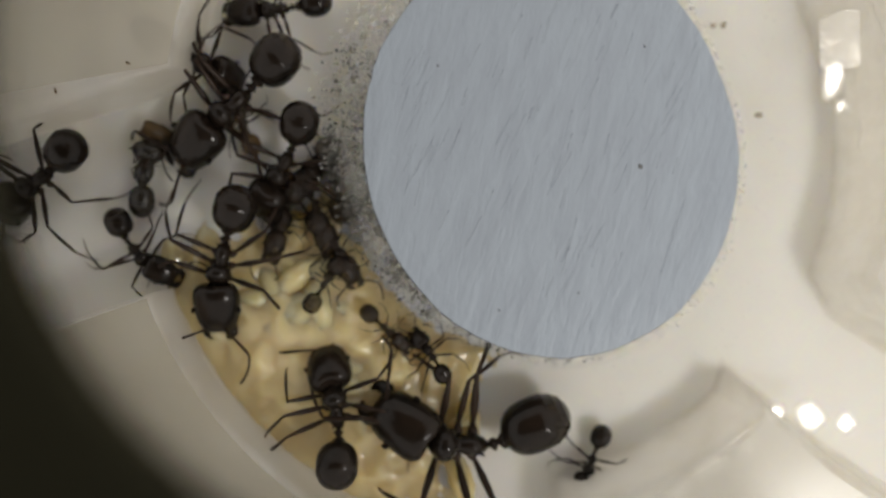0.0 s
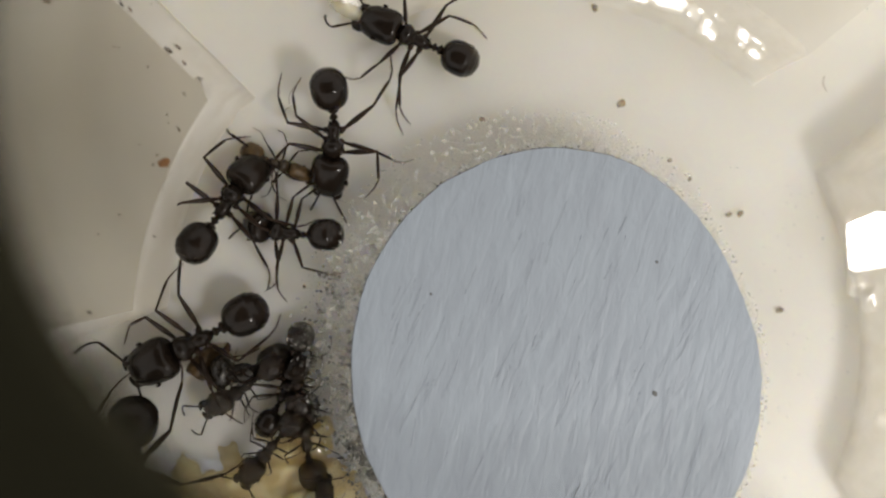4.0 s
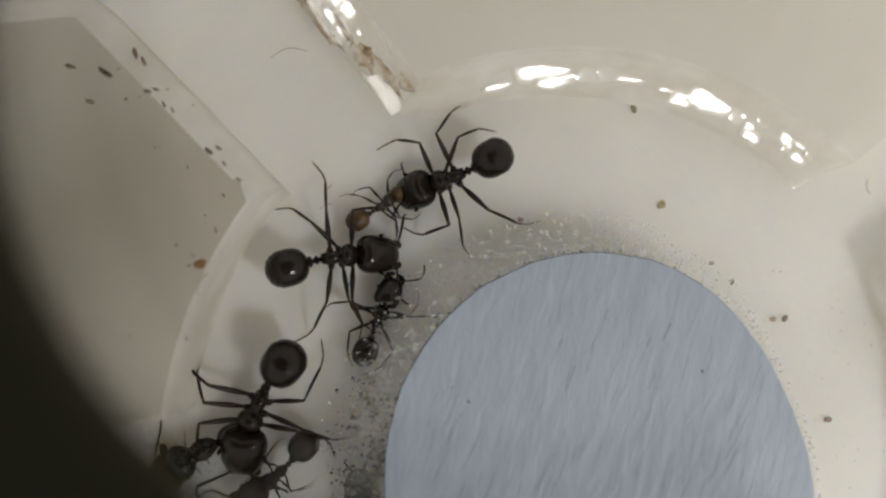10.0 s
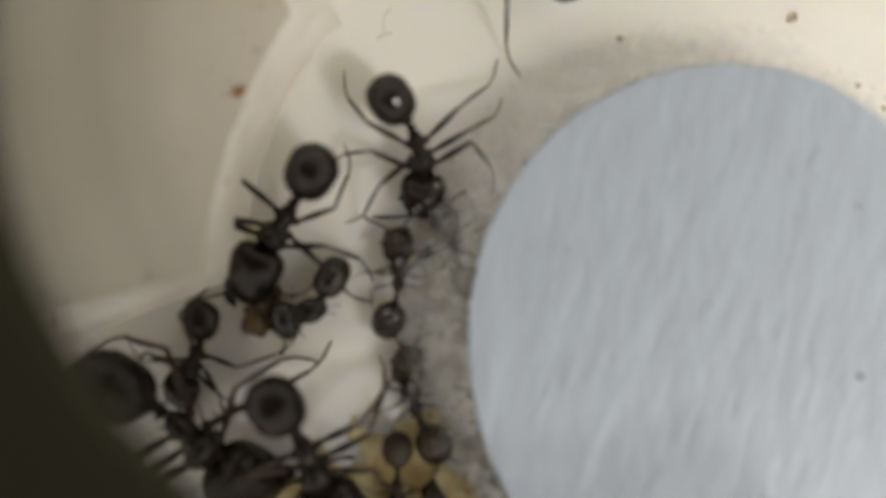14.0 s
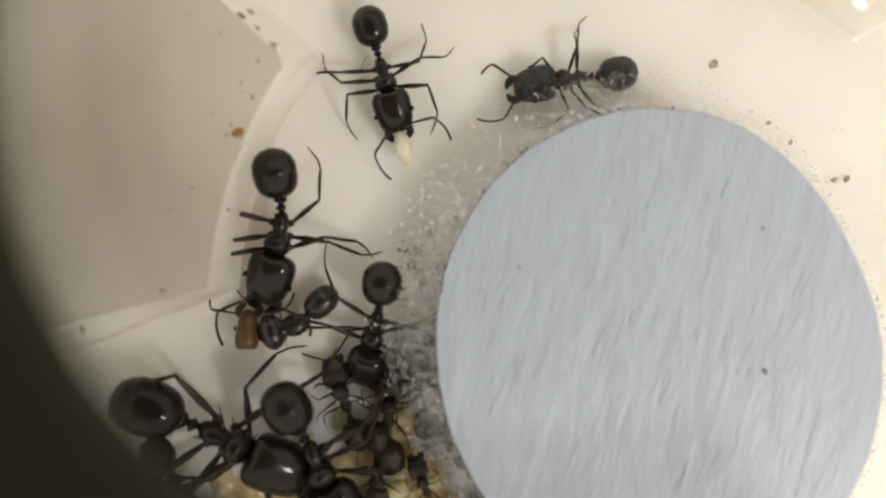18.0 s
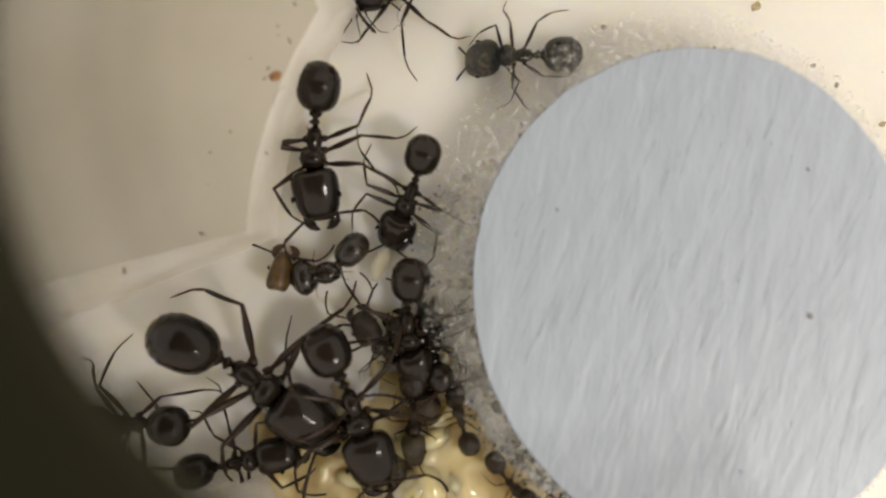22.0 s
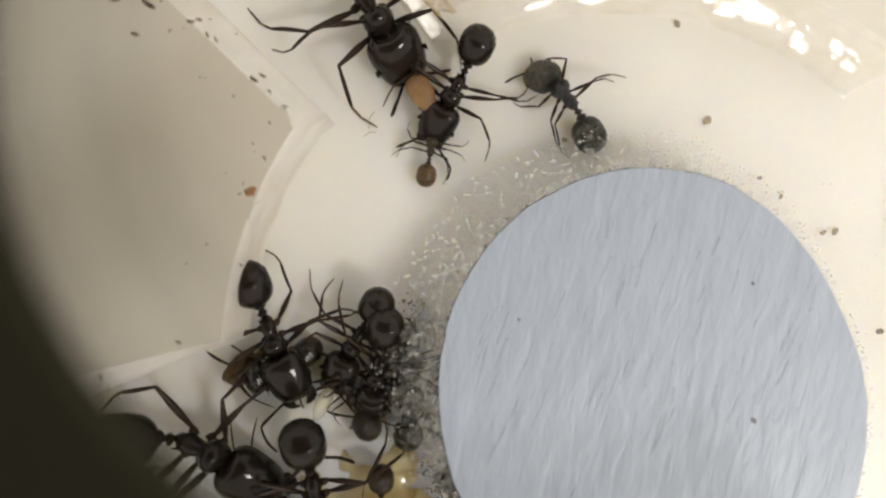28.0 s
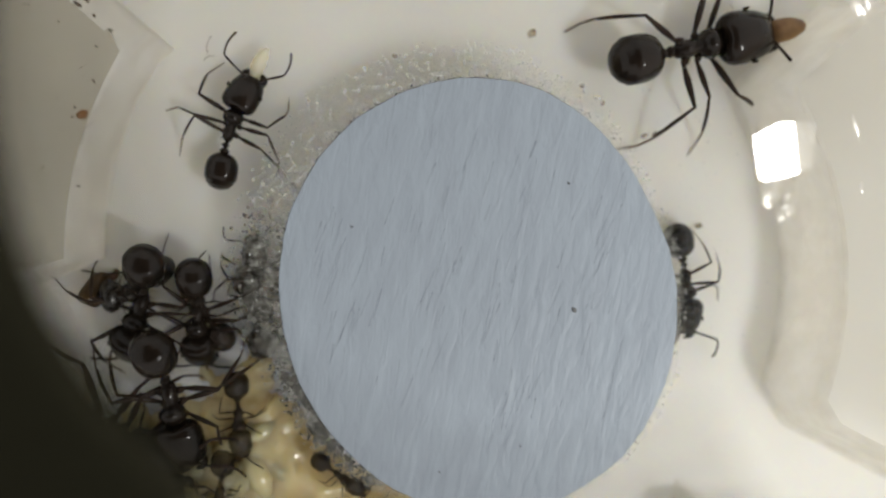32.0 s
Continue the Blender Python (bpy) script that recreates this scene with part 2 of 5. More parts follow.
def tube(points, radii, seg=7):
    vs, fs = [], []
    pts = [Vector(p) for p in points]
    for i, p in enumerate(pts):
        d = (pts[min(i + 1, len(pts) - 1)] - pts[max(i - 1, 0)]).normalized()
        u = d.cross(Vector((0, 0, 1)))
        u = u.normalized() if u.length > 1e-4 else Vector((1, 0, 0))
        v = d.cross(u)
        for k in range(seg):
            a = 2 * math.pi * k / seg
            vs.append(tuple(p + (u * math.cos(a) + v * math.sin(a)) * radii[i]))
    for i in range(len(pts) - 1):
        for k in range(seg):
            a, b = i * seg + k, i * seg + (k + 1) % seg
            fs.append((a, b, b + seg, a + seg))
    fs.append(tuple(range(seg - 1, -1, -1)))
    fs.append(tuple((len(pts) - 1) * seg + k for k in range(seg)))
    return vs, fs


def blob(rx, ry, rz, seed=0, rough=0.0, seg=10, rings=7):
    vs, fs = [(0, 0, rz)], []
    for i in range(1, rings):
        th = math.pi * i / rings
        for k in range(seg):
            a = 2 * math.pi * k / seg
            d = Vector((math.sin(th) * math.cos(a), math.sin(th) * math.sin(a), math.cos(th)))
            f = 1 + rough * noise.noise(d * 2.1 + Vector((seed * 3.7, seed, 0)))
            vs.append((d.x * rx * f, d.y * ry * f, d.z * rz * f))
    vs.append((0, 0, -rz))
    for k in range(seg):
        fs.append((0, 1 + k, 1 + (k + 1) % seg))
        fs.append((len(vs) - 1, 1 + (rings - 2) * seg + (k + 1) % seg, 1 + (rings - 2) * seg + k))
    for i in range(rings - 2):
        for k in range(seg):
            a, b = 1 + i * seg + k, 1 + i * seg + (k + 1) % seg
            fs.append((a, a + seg, b + seg, b))
    return vs, fs


def joined(pieces):
    vs, fs = [], []
    for v, f in pieces:
        o = len(vs)
        vs += v
        fs += [tuple(i + o for i in q) for q in f]
    return vs, fs


def moved(piece, x, y, z, turn=0.0, tilt=0.0):
    m = pose(x, y, z, 0, tilt, turn)
    return [tuple(m @ Vector(v)) for v in piece[0]], piece[1]


def in_mm(piece):
    return [(x * MM, y * MM, z * MM) for x, y, z in piece[0]], piece[1]


def polar(r, deg):
    return (r * math.cos(radians(deg)), r * math.sin(radians(deg)))


def arc(r0, a0, r1, a1, n):
    return [polar(r0 + (r1 - r0) * i / n, a0 + (a1 - a0) * i / n) for i in range(n + 1)]


def spread(poly, d):
    """A closed outline, counter-clockwise, grown by d."""
    out = []
    n = len(poly)
    for i in range(n):
        a, b, c = (Vector(poly[(i + k) % n]) for k in (-1, 0, 1))
        u, v = (b - a).normalized(), (c - b).normalized()
        nu, nv = Vector((u.y, -u.x)), Vector((v.y, -v.x))
        h = (nu + nv)
        h = h.normalized() if h.length > 1e-6 else nu
        out.append(tuple(b + h * d / max(0.5, h.dot(nu))))
    return out


# ---- the nest plate ----
def nest_floor():
    vs, fs = [], []
    n, half = 60, 60.0
    for j in range(n + 1):
        for i in range(n + 1):
            x, y = -half + 2 * half * i / n, -half + 2 * half * j / n
            z = 0.05 * noise.noise((x * 0.15, y * 0.15, 0))
            vs.append((x, y, z - 0.05))
    for j in range(n):
        for i in range(n):
            a = j * (n + 1) + i
            fs.append((a, a + 1, a + n + 2, a + n + 1))
    v, f = in_mm((vs, fs))
    me = mesh_of("floor", v, f, FLOOR)
    tagged(put("floor", me), "milky white plastic nest floor with faint stains", "floor", kind="structure")



def block(name, outline, label, draft=0.45, lip=0.45, feet=None, plate=None, thin=()):
    """A raised block of cast plastic: a top, a rounded lip and a sloping clear side."""
    feet = {outline[k]: v for k, v in (feet or {}).items()}
    thin = {outline[k] for k in thin}
    area = sum(a[0] * b[1] - a[1] * b[0] for a, b in zip(outline, outline[1:] + outline[:1]))
    if area < 0:
        outline = outline[::-1]
    thing = empty(name)
    tagged(thing, label, "nest wall", kind="structure")
    levels = [(0.0, draft * 1.6), (0.05, draft * 1.2), (0.25, draft * 0.9), (0.9, draft * 0.6), (1.6, draft * 0.32), (2.2, draft * 0.12), (2.55, 0.0), (2.78, -lip * 0.2), (2.9, -lip * 0.45), (2.96, -lip * 0.75), (3.0, -lip)]
    n = len(outline)
    rings = []
    for z, d in levels:
        ring = []
        for (x, y), (tx, ty), (ox, oy) in zip(spread(outline, d), spread(outline, 0.2 * d), outline):
            if d < 0 and (ox, oy) in thin:
                x, y = tx, ty
            if (ox, oy) in feet and draft > 0:
                u = max(0.0, d / (draft * 1.6))
                x, y = ox + (feet[(ox, oy)][0] - ox) * u, oy + (feet[(ox, oy)][1] - oy) * u
            g = 0.10 * noise.noise((ox * 0.7, oy * 0.7, z * 0.5)) if 0 < z < 2.9 else 0.0
            r = math.hypot(x, y)
            dz = 0.09 * noise.noise((ox * 0.9, oy * 0.9, 4.0 + z)) if 2.3 < z < 2.99 or 0.01 < z < 0.3 else 0.0
            ring.append((x * (1 + g / r), y * (1 + g / r), z + dz))
        rings.append(ring)
    vs = [v for r in rings for v in r]
    fs = []
    for i in range(len(levels) - 1):
        for k in range(n):
            a, b = i * n + k, i * n + (k + 1) % n
            fs.append((a, b, b + n, a + n))
    side = mesh_of("side_wall", *in_mm((vs, fs)), WALL)
    put("side_wall", side, thing, label="clear glossy moulded side")
    top = rings[-1]
    me = mesh_of("top_plate", *in_mm((top, [tuple(range(n))])), plate or BLOCK, False)
    put("top_plate", me, thing)
    return thing


def glint_facet(wall, r, deg, z, long, wide, eye, turn=None, dome=1.0, square=0.7, mat=None):
    """A clear facet added to a block's side for a glint, facing midway between the lamp and a camera place, eye."""
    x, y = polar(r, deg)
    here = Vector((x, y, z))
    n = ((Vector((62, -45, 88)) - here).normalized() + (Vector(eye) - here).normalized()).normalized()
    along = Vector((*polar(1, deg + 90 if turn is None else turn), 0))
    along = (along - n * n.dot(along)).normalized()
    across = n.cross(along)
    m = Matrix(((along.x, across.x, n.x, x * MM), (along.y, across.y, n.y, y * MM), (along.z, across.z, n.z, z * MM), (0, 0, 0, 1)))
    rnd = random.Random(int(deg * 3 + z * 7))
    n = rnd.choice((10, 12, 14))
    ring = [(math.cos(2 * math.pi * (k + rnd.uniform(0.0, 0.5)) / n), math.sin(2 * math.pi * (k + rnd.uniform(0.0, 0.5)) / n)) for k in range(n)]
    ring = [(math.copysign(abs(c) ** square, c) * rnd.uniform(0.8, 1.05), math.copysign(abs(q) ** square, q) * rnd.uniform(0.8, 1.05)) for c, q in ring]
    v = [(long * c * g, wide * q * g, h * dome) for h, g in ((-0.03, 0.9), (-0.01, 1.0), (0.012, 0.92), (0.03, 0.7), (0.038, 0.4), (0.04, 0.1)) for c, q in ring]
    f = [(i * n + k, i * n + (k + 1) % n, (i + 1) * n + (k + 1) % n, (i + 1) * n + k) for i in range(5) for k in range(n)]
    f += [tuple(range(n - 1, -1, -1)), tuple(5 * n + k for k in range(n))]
    put("glint_facet", mesh_of("glint_facet", *in_mm((v, f)), mat or GLINT_FILM), wall, m, "clear facet added to glint towards the camera")


nest_floor()
block("wall_block_1", [(-50, 14.6), (-22.4, 15.2), (-18.1, 15.85), (-11.45, 9.4)] + arc(15.0, 143.5, 14.75, 174.4, 24) + [(-20.8, -0.85), (-50, -12.2)],
                "milky plastic block with a curved inner side and dirty edges", 0.04, 0.95, plate=SHADED_BLOCK, thin=range(5, 29))
block_2 = block("wall_block_2", [(-28, 39), (-8.98, 15.92), (-6.65, 13.1)] + arc(14.6, 115.0, 13.7, 53.0, 40) + [(8.58, 10.87), (12.15, 13.87), (12.4, 17.0), (13.2, 50), (-28, 50)],
                "clear plastic block with a glossy curved side and brown stains", 0.42, 0.3,
                {0: (-32, 41.5), 1: (-11.3, 16.7), 2: (-7.75, 12.6), 44: (8.5, 10.7), 45: (12.15, 13.87), 46: (12.4, 17.0), 47: (13.2, 50)})
block_3 = block("wall_block_3", [(50, 11.0), (19.86, 9.9), (14.93, 9.63), (11.44, 6.75)] + arc(13.2, 27.0, 13.5, -23.0, 32) + [(13.1, -6.5), (50, -28)],
                "clear plastic block with bright glossy inner edge")
block_4 = block("wall_block_4", [(50, -36), (11.6, -12.6), (8.5, -10.2)] + arc(13.6, -52.0, 14.6, -84.0, 20) + [(2.0, -50), (50, -50)],
                "clear plastic block with bright glossy inner edge")
block("wall_block_5", [(-50, -22.4), (-19.2, -8.7), (-15.1, -7.05)] + arc(16.75, -153.0, 17.3, -98.0, 24) + [(-2.6, -50), (-50, -50)],
                "milky plastic block with a pale chipped edge", 0.05, 0.15, plate=SHADED_BLOCK)
# highlights on the clear sides, built as facets tilted from lamp to camera
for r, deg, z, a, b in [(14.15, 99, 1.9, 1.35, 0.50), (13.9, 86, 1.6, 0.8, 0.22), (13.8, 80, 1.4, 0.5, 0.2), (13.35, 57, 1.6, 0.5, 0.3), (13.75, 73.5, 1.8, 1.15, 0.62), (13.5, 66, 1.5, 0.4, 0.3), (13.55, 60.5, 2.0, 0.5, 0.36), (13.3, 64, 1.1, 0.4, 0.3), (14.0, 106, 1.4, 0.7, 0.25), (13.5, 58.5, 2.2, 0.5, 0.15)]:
    glint_facet(block_2, r, deg, z, a, b, (-4, 6, 28))
rnd_glints = random.Random(8)
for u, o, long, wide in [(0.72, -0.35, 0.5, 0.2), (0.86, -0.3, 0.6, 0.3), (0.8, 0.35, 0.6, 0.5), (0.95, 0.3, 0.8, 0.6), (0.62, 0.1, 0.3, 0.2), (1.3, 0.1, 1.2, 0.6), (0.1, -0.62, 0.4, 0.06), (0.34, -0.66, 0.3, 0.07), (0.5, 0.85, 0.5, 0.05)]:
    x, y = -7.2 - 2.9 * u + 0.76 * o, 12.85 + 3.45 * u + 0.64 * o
    glint_facet(block_2, math.hypot(x, y), math.degrees(math.atan2(y, x)), 1.7 + 0.5 * o + 0.3 * u, long, wide, (-4, 6, 28), 129.6)
# faces added for a broad sheen on the straight end, above and below its dirt line
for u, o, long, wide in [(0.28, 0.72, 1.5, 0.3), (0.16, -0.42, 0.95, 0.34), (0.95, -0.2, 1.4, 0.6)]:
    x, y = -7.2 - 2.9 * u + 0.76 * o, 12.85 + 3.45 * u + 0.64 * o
    glint_facet(block_2, math.hypot(x, y), math.degrees(math.atan2(y, x)), 1.5 + 0.8 * o, long, wide, (-4, 6, 28), 129.6, 0.3, 0.4, SHEEN)
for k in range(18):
    deg = rnd_glints.uniform(56, 112)
    o = rnd_glints.uniform(0, 1)
    glint_facet(block_2, 13.45 + 0.9 * o + 0.012 * (deg - 56), deg, 1.0 + 1.5 * o, rnd_glints.uniform(0.15, 0.55), rnd_glints.uniform(0.04, 0.14), (-4, 6, 28))
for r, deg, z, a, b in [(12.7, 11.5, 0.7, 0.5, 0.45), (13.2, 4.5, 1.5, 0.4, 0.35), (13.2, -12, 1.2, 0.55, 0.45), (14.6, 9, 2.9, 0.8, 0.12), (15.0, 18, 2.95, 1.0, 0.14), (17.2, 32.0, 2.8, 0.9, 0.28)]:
    glint_facet(block_3, r, deg, z, a, b, (-4, 3, 28))
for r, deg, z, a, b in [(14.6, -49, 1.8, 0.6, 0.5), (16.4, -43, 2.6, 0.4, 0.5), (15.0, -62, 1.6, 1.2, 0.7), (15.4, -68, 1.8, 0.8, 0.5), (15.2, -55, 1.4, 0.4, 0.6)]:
    glint_facet(block_4, r, deg, z, a, b, (-5.5, -5, 31))

# the one broad flat facet, added for the big glint beside the corner of the block
glint_facet(block_3, 12.65, 19.8, 2.15, 1.3, 1.4, (-2, 2.5, 28.5), 96, 0.1, 0.5)

# facets added for glints seen from the camera's other places
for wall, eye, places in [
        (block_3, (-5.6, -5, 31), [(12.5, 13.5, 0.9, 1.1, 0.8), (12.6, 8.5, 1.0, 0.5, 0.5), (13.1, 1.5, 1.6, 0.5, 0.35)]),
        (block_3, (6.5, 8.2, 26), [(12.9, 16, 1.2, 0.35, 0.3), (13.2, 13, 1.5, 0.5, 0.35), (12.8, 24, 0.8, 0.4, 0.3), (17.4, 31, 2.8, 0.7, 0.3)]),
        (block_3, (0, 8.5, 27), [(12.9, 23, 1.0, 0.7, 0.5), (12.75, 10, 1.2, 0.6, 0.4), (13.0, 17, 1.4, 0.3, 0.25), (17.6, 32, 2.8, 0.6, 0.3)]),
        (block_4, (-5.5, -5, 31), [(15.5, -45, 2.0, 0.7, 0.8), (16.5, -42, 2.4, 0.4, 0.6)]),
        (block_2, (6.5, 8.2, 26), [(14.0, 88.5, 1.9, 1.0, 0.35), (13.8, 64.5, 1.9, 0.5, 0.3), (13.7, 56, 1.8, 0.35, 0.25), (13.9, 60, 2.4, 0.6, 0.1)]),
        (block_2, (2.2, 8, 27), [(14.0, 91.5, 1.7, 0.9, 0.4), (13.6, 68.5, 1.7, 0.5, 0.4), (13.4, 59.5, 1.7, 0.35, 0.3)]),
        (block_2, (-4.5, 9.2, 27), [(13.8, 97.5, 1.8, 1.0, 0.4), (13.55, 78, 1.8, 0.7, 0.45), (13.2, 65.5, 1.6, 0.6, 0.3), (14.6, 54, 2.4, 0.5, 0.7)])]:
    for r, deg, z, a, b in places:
        glint_facet(wall, r, deg, z, a, b, eye)


def lip(wall, r0, a0, r1, a1, thick):
    """A thin bead added along the top edge of a block to draw its bright line."""
    pts = [(x, y, 2.93 + 0.03 * noise.noise((x, y, 0))) for x, y in arc(r0, a0, r1, a1, 40)]
    rad = [thick * (0.35 + 0.65 * abs(noise.noise((p[0] * 0.6, p[1] * 0.6, 2)))) for p in pts]
    put("lip", mesh_of("lip", *in_mm(tube(pts, rad, 8)), GLINT_FILM), wall, label="thin bead added for a bright line on the edge")


lip(block_2, 14.75, 113, 14.0, 57, 0.09)
# two more added beads, for the bright lines of the straight end
pts = [(-7.77 + 0.3 * k, 12.52 + 0.13 * k, 0.2 + 0.72 * k) for k in range(5)]
put("lip", mesh_of("lip", *in_mm(tube(pts, [0.05, 0.04, 0.07, 0.05, 0.06], 8)), GLINT_FILM), block_2, label="thin bead added for a bright line on the edge")
pts = [(-6.55 - 0.62 * k, 13.22 + 0.76 * k, 2.93) for k in range(8)]
put("lip", mesh_of("lip", *in_mm(tube(pts, [0.05, 0.03, 0.06, 0.03, 0.05, 0.07, 0.04, 0.05], 8)), GLINT_FILM), block_2, label="thin bead added for a bright line on the edge")
lip(block_3, 13.5, 26, 13.8, -20, 0.07)
lip(block_4, 13.9, -54, 14.8, -83, 0.07)


# ---- the metal disc, its glue and the grit round it ----
DISC_H = 2.5


def disc_edge(deg):
    """The outline of the disc, a slightly uneven oval."""
    a = radians(deg)
    r = 7.84 - 0.712 * math.sin(a) - 0.395 * math.cos(2 * a) - 0.159 * math.sin(2 * a) - 0.054 * math.cos(3 * a) + 0.043 * math.sin(3 * a)
    r -= 0.22 * math.exp(-(((deg - 32 + 180) % 360 - 180) / 26.0) ** 2)
    r += 0.05 * noise.noise((math.cos(a) * 6, math.sin(a) * 6, 1.0)) + 0.035 * noise.noise((math.cos(a) * 22, math.sin(a) * 22, 4.0))
    return r * math.cos(a), r * math.sin(a)


def metal_disc():
    thing = empty("metal_disc")
    tagged(thing, "brushed grey metal disc set into clear glue on the nest floor", "metal disc")
    n = 120
    levels = [(1.2, 0.86), (2.12, 0.88), (2.2, 0.994), (2.26, 1.0), (2.4, 1.0), (2.46, 0.996)]
    vs = [(disc_edge(360 * k / n)[0] * f, -0.6 + (disc_edge(360 * k / n)[1] + 0.6) * f, z) for z, f in levels for k in range(n)]
    fs = []
    for i in range(len(levels) - 1):
        for k in range(n):
            a, b = i * n + k, i * n + (k + 1) % n
            fs.append((a, b, b + n, a + n))
    put("rim", mesh_of("rim", *in_mm((vs, fs)), RIM), thing, label="thin dark rim")
    # the face: a polar net with a slight dome and scratches
    vs, fs = [], []
    m = 46
    for i in range(m + 1):
        f = 0.996 * i / m
        for k in range(n):
            x, y = disc_edge(360 * k / n)
            x, y = x * f, -0.6 + (y + 0.6) * f
            g = noise.noise((x * 2.2 + y * 0.45, y * 0.35 - x * 0.06, 2.0))
            z = DISC_H - 0.03 * max(0, f - 0.93) / 0.07 + 0.008 * min(0.0, g + 0.25)
            vs.append((x, y, z))
    for i in range(m):
        for k in range(n):
            a, b = i * n + k, i * n + (k + 1) % n
            fs.append((a, b, b + n, a + n))
    put("face", mesh_of("face", *in_mm((vs, fs)), STEEL), thing)
    for x, y, r, name in [(3.44, -1.32, 0.10, "pit"), (3.42, 3.43, 0.055, "pit"), (-4.7, 2.2, 0.05, "pit"), (5.2, 5.0, 0.04, "pit"), (1.2, -6.4, 0.04, "pit"), (-1.9, -7.2, 0.05, "pit")]:
        v, f = moved(blob(r, r * 1.3, 0.02, 3, 0.5, 8, 5), x, y, DISC_H + 0.005, 30)
        put(name, mesh_of(name, *in_mm((v, f)), GRIME), thing, label="small dark pit")
    # shallow scratches, most of them on the half towards the brood
    rnd = random.Random(40)
    strokes = [mesh_of("scratch", *in_mm(blob(0.55, 0.028, 0.012, k, 0.9, 16, 6)), SCRATCH) for k in range(6)]
    for k in range(110):
        x = -6.0 + 11.5 * rnd.random() ** 1.25
        y = rnd.uniform(-1, 1) * math.sqrt(max(0.1, 44 - x * x)) * 0.93 - 0.5
        ob = put("scratch", strokes[k % 6], thing, pose(x * MM, y * MM, (DISC_H + 0.004) * MM, 0, 0, 72 + rnd.uniform(-9, 9)))
        ob.scale = (rnd.uniform(0.5, 1.6), rnd.uniform(0.7, 1.6), 1)


metal_disc()


def glue_width(deg):
    a = (deg - 165 + 180) % 360 - 180
    w = 0.75 + 1.45 * math.exp(-(a / 50.0) ** 2)
    a = (deg - 90 + 180) % 360 - 180
    w += 0.5 * math.exp(-(a / 40.0) ** 2)
    return w * (1 + 0.22 * noise.noise((math.cos(radians(deg)) * 4, math.sin(radians(deg)) * 4, 5.0)))


def glue_ring():
    n, m = 240, 10
    vs, fs = [], []
    for i in range(m + 1):
        f = i / m
        for k in range(n):
            deg = 360 * k / n
            x, y = disc_edge(deg)
            w = glue_width(deg)
            c, s = math.cos(radians(deg)), math.sin(radians(deg))
            z = 2.36 - 1.0 * f ** 1.6 + 0.10 * (0.25 + f) * noise.noise((x * 2.6 + f * 3 * c, y * 2.6 + f * 3 * s, f * 2))
            vs.append((x + w * f * c, y + w * f * s, z))
    for i in range(m):
        for k in range(n):
            a, b = i * n + k, i * n + (k + 1) % n
            fs.append((a, b, b + n, a + n))
    # underside
    o = len(vs)
    for i in range(m + 1):
        for k in range(n):
            x, y, z = vs[i * n + k]
            vs.append((x, y, z - 0.30 * (1 - i / m) - 0.01))
    for i in range(m):
        for k in range(n):
            a, b = o + i * n + k, o + i * n + (k + 1) % n
            fs.append((b, a, a + n, b + n))
    for k in range(n):
        a, b = m * n + k, m * n + (k + 1) % n
        fs.append((a, b, b + o, a + o))
    top = empty("glue_ring")
    tagged(top, "lumpy clear glue collar round the metal disc", "glue")
    me = mesh_of("collar", *in_mm((vs, fs)), GLUE)
    # the glue thins out towards its edge
    me.attributes.new("film", "FLOAT", "POINT").data.foreach_set("value", [(1 - (k // n) % (m + 1) / m) ** 1.2 for k in range(len(vs))])
    put("collar", me, top)
    rnd = random.Random(21)
    for k in range(150):
        deg = rnd.uniform(150, 242)
        f = 0.62 * rnd.random() ** 1.3
        x, y = disc_edge(deg)
        w, r = glue_width(deg), rnd.uniform(0.05, 0.15)
        piece = blob(r * rnd.uniform(0.8, 1.7), r, r * 0.4, k, 1.3, 14, 8)
        put("lump", mesh_of("lump", *in_mm(piece), LUMP), top, pose((x + w * f * math.cos(radians(deg))) * MM, (y + w * f * math.sin(radians(deg))) * MM, (2.28 - 1.0 * f ** 1.6) * MM, 0, 0, rnd.uniform(0, 360)))


def scatter(name, count, lo, hi, near, far, size, mat, label, category, z0=0.0, z1=2.0, squash=0.8):
    pieces = []
    for i in range(count):
        deg = random.uniform(lo, hi)
        f = near + (far - near) * random.random() ** 1.4
        x, y = disc_edge(deg)
        w = glue_width(deg)
        c, s = math.cos(radians(deg)), math.sin(radians(deg))
        r = random.uniform(*size)
        z = 2.4 - 1.0 * f ** 1.6 if z0 is None else random.uniform(z0, z1)
        pieces.append(moved(blob(r * random.uniform(0.7, 1.5), r, r * squash, i, 0.5, 7, 5), x + w * f * c, y + w * f * s, z, random.uniform(0, 360)))
    ob = put(name, mesh_of(name, *in_mm(joined(pieces)), mat))
    tagged(ob, label, category, kind="stuff")


glue_ring()
scatter("glue_beads", 420, 145, 240, 0.0, 1.15, (0.010, 0.055), BEAD, "tiny glassy beads in the glue round the disc", "beads", None)
scatter("glue_sparkles", 110, 55, 150, 0.02, 0.22, (0.018, 0.045), SPARK, "tiny bubbles along the disc edge, whitened for glints", "bubbles", None)
scatter("glue_sparkles", 46, 150, 235, 0.0, 0.8, (0.010, 0.036), SPARK, "tiny bubbles along the disc edge, whitened for glints", "bubbles", None)
scatter("glue_sparkles", 50, 60, 130, 0.3, 1.1, (0.012, 0.035), SPARK, "tiny bubbles along the disc edge, whitened for glints", "bubbles", None)
scatter("glue_beads", 120, -60, 60, 0.1, 1.2, (0.02, 0.06), BEAD, "tiny glassy beads in the glue round the disc", "beads", None)
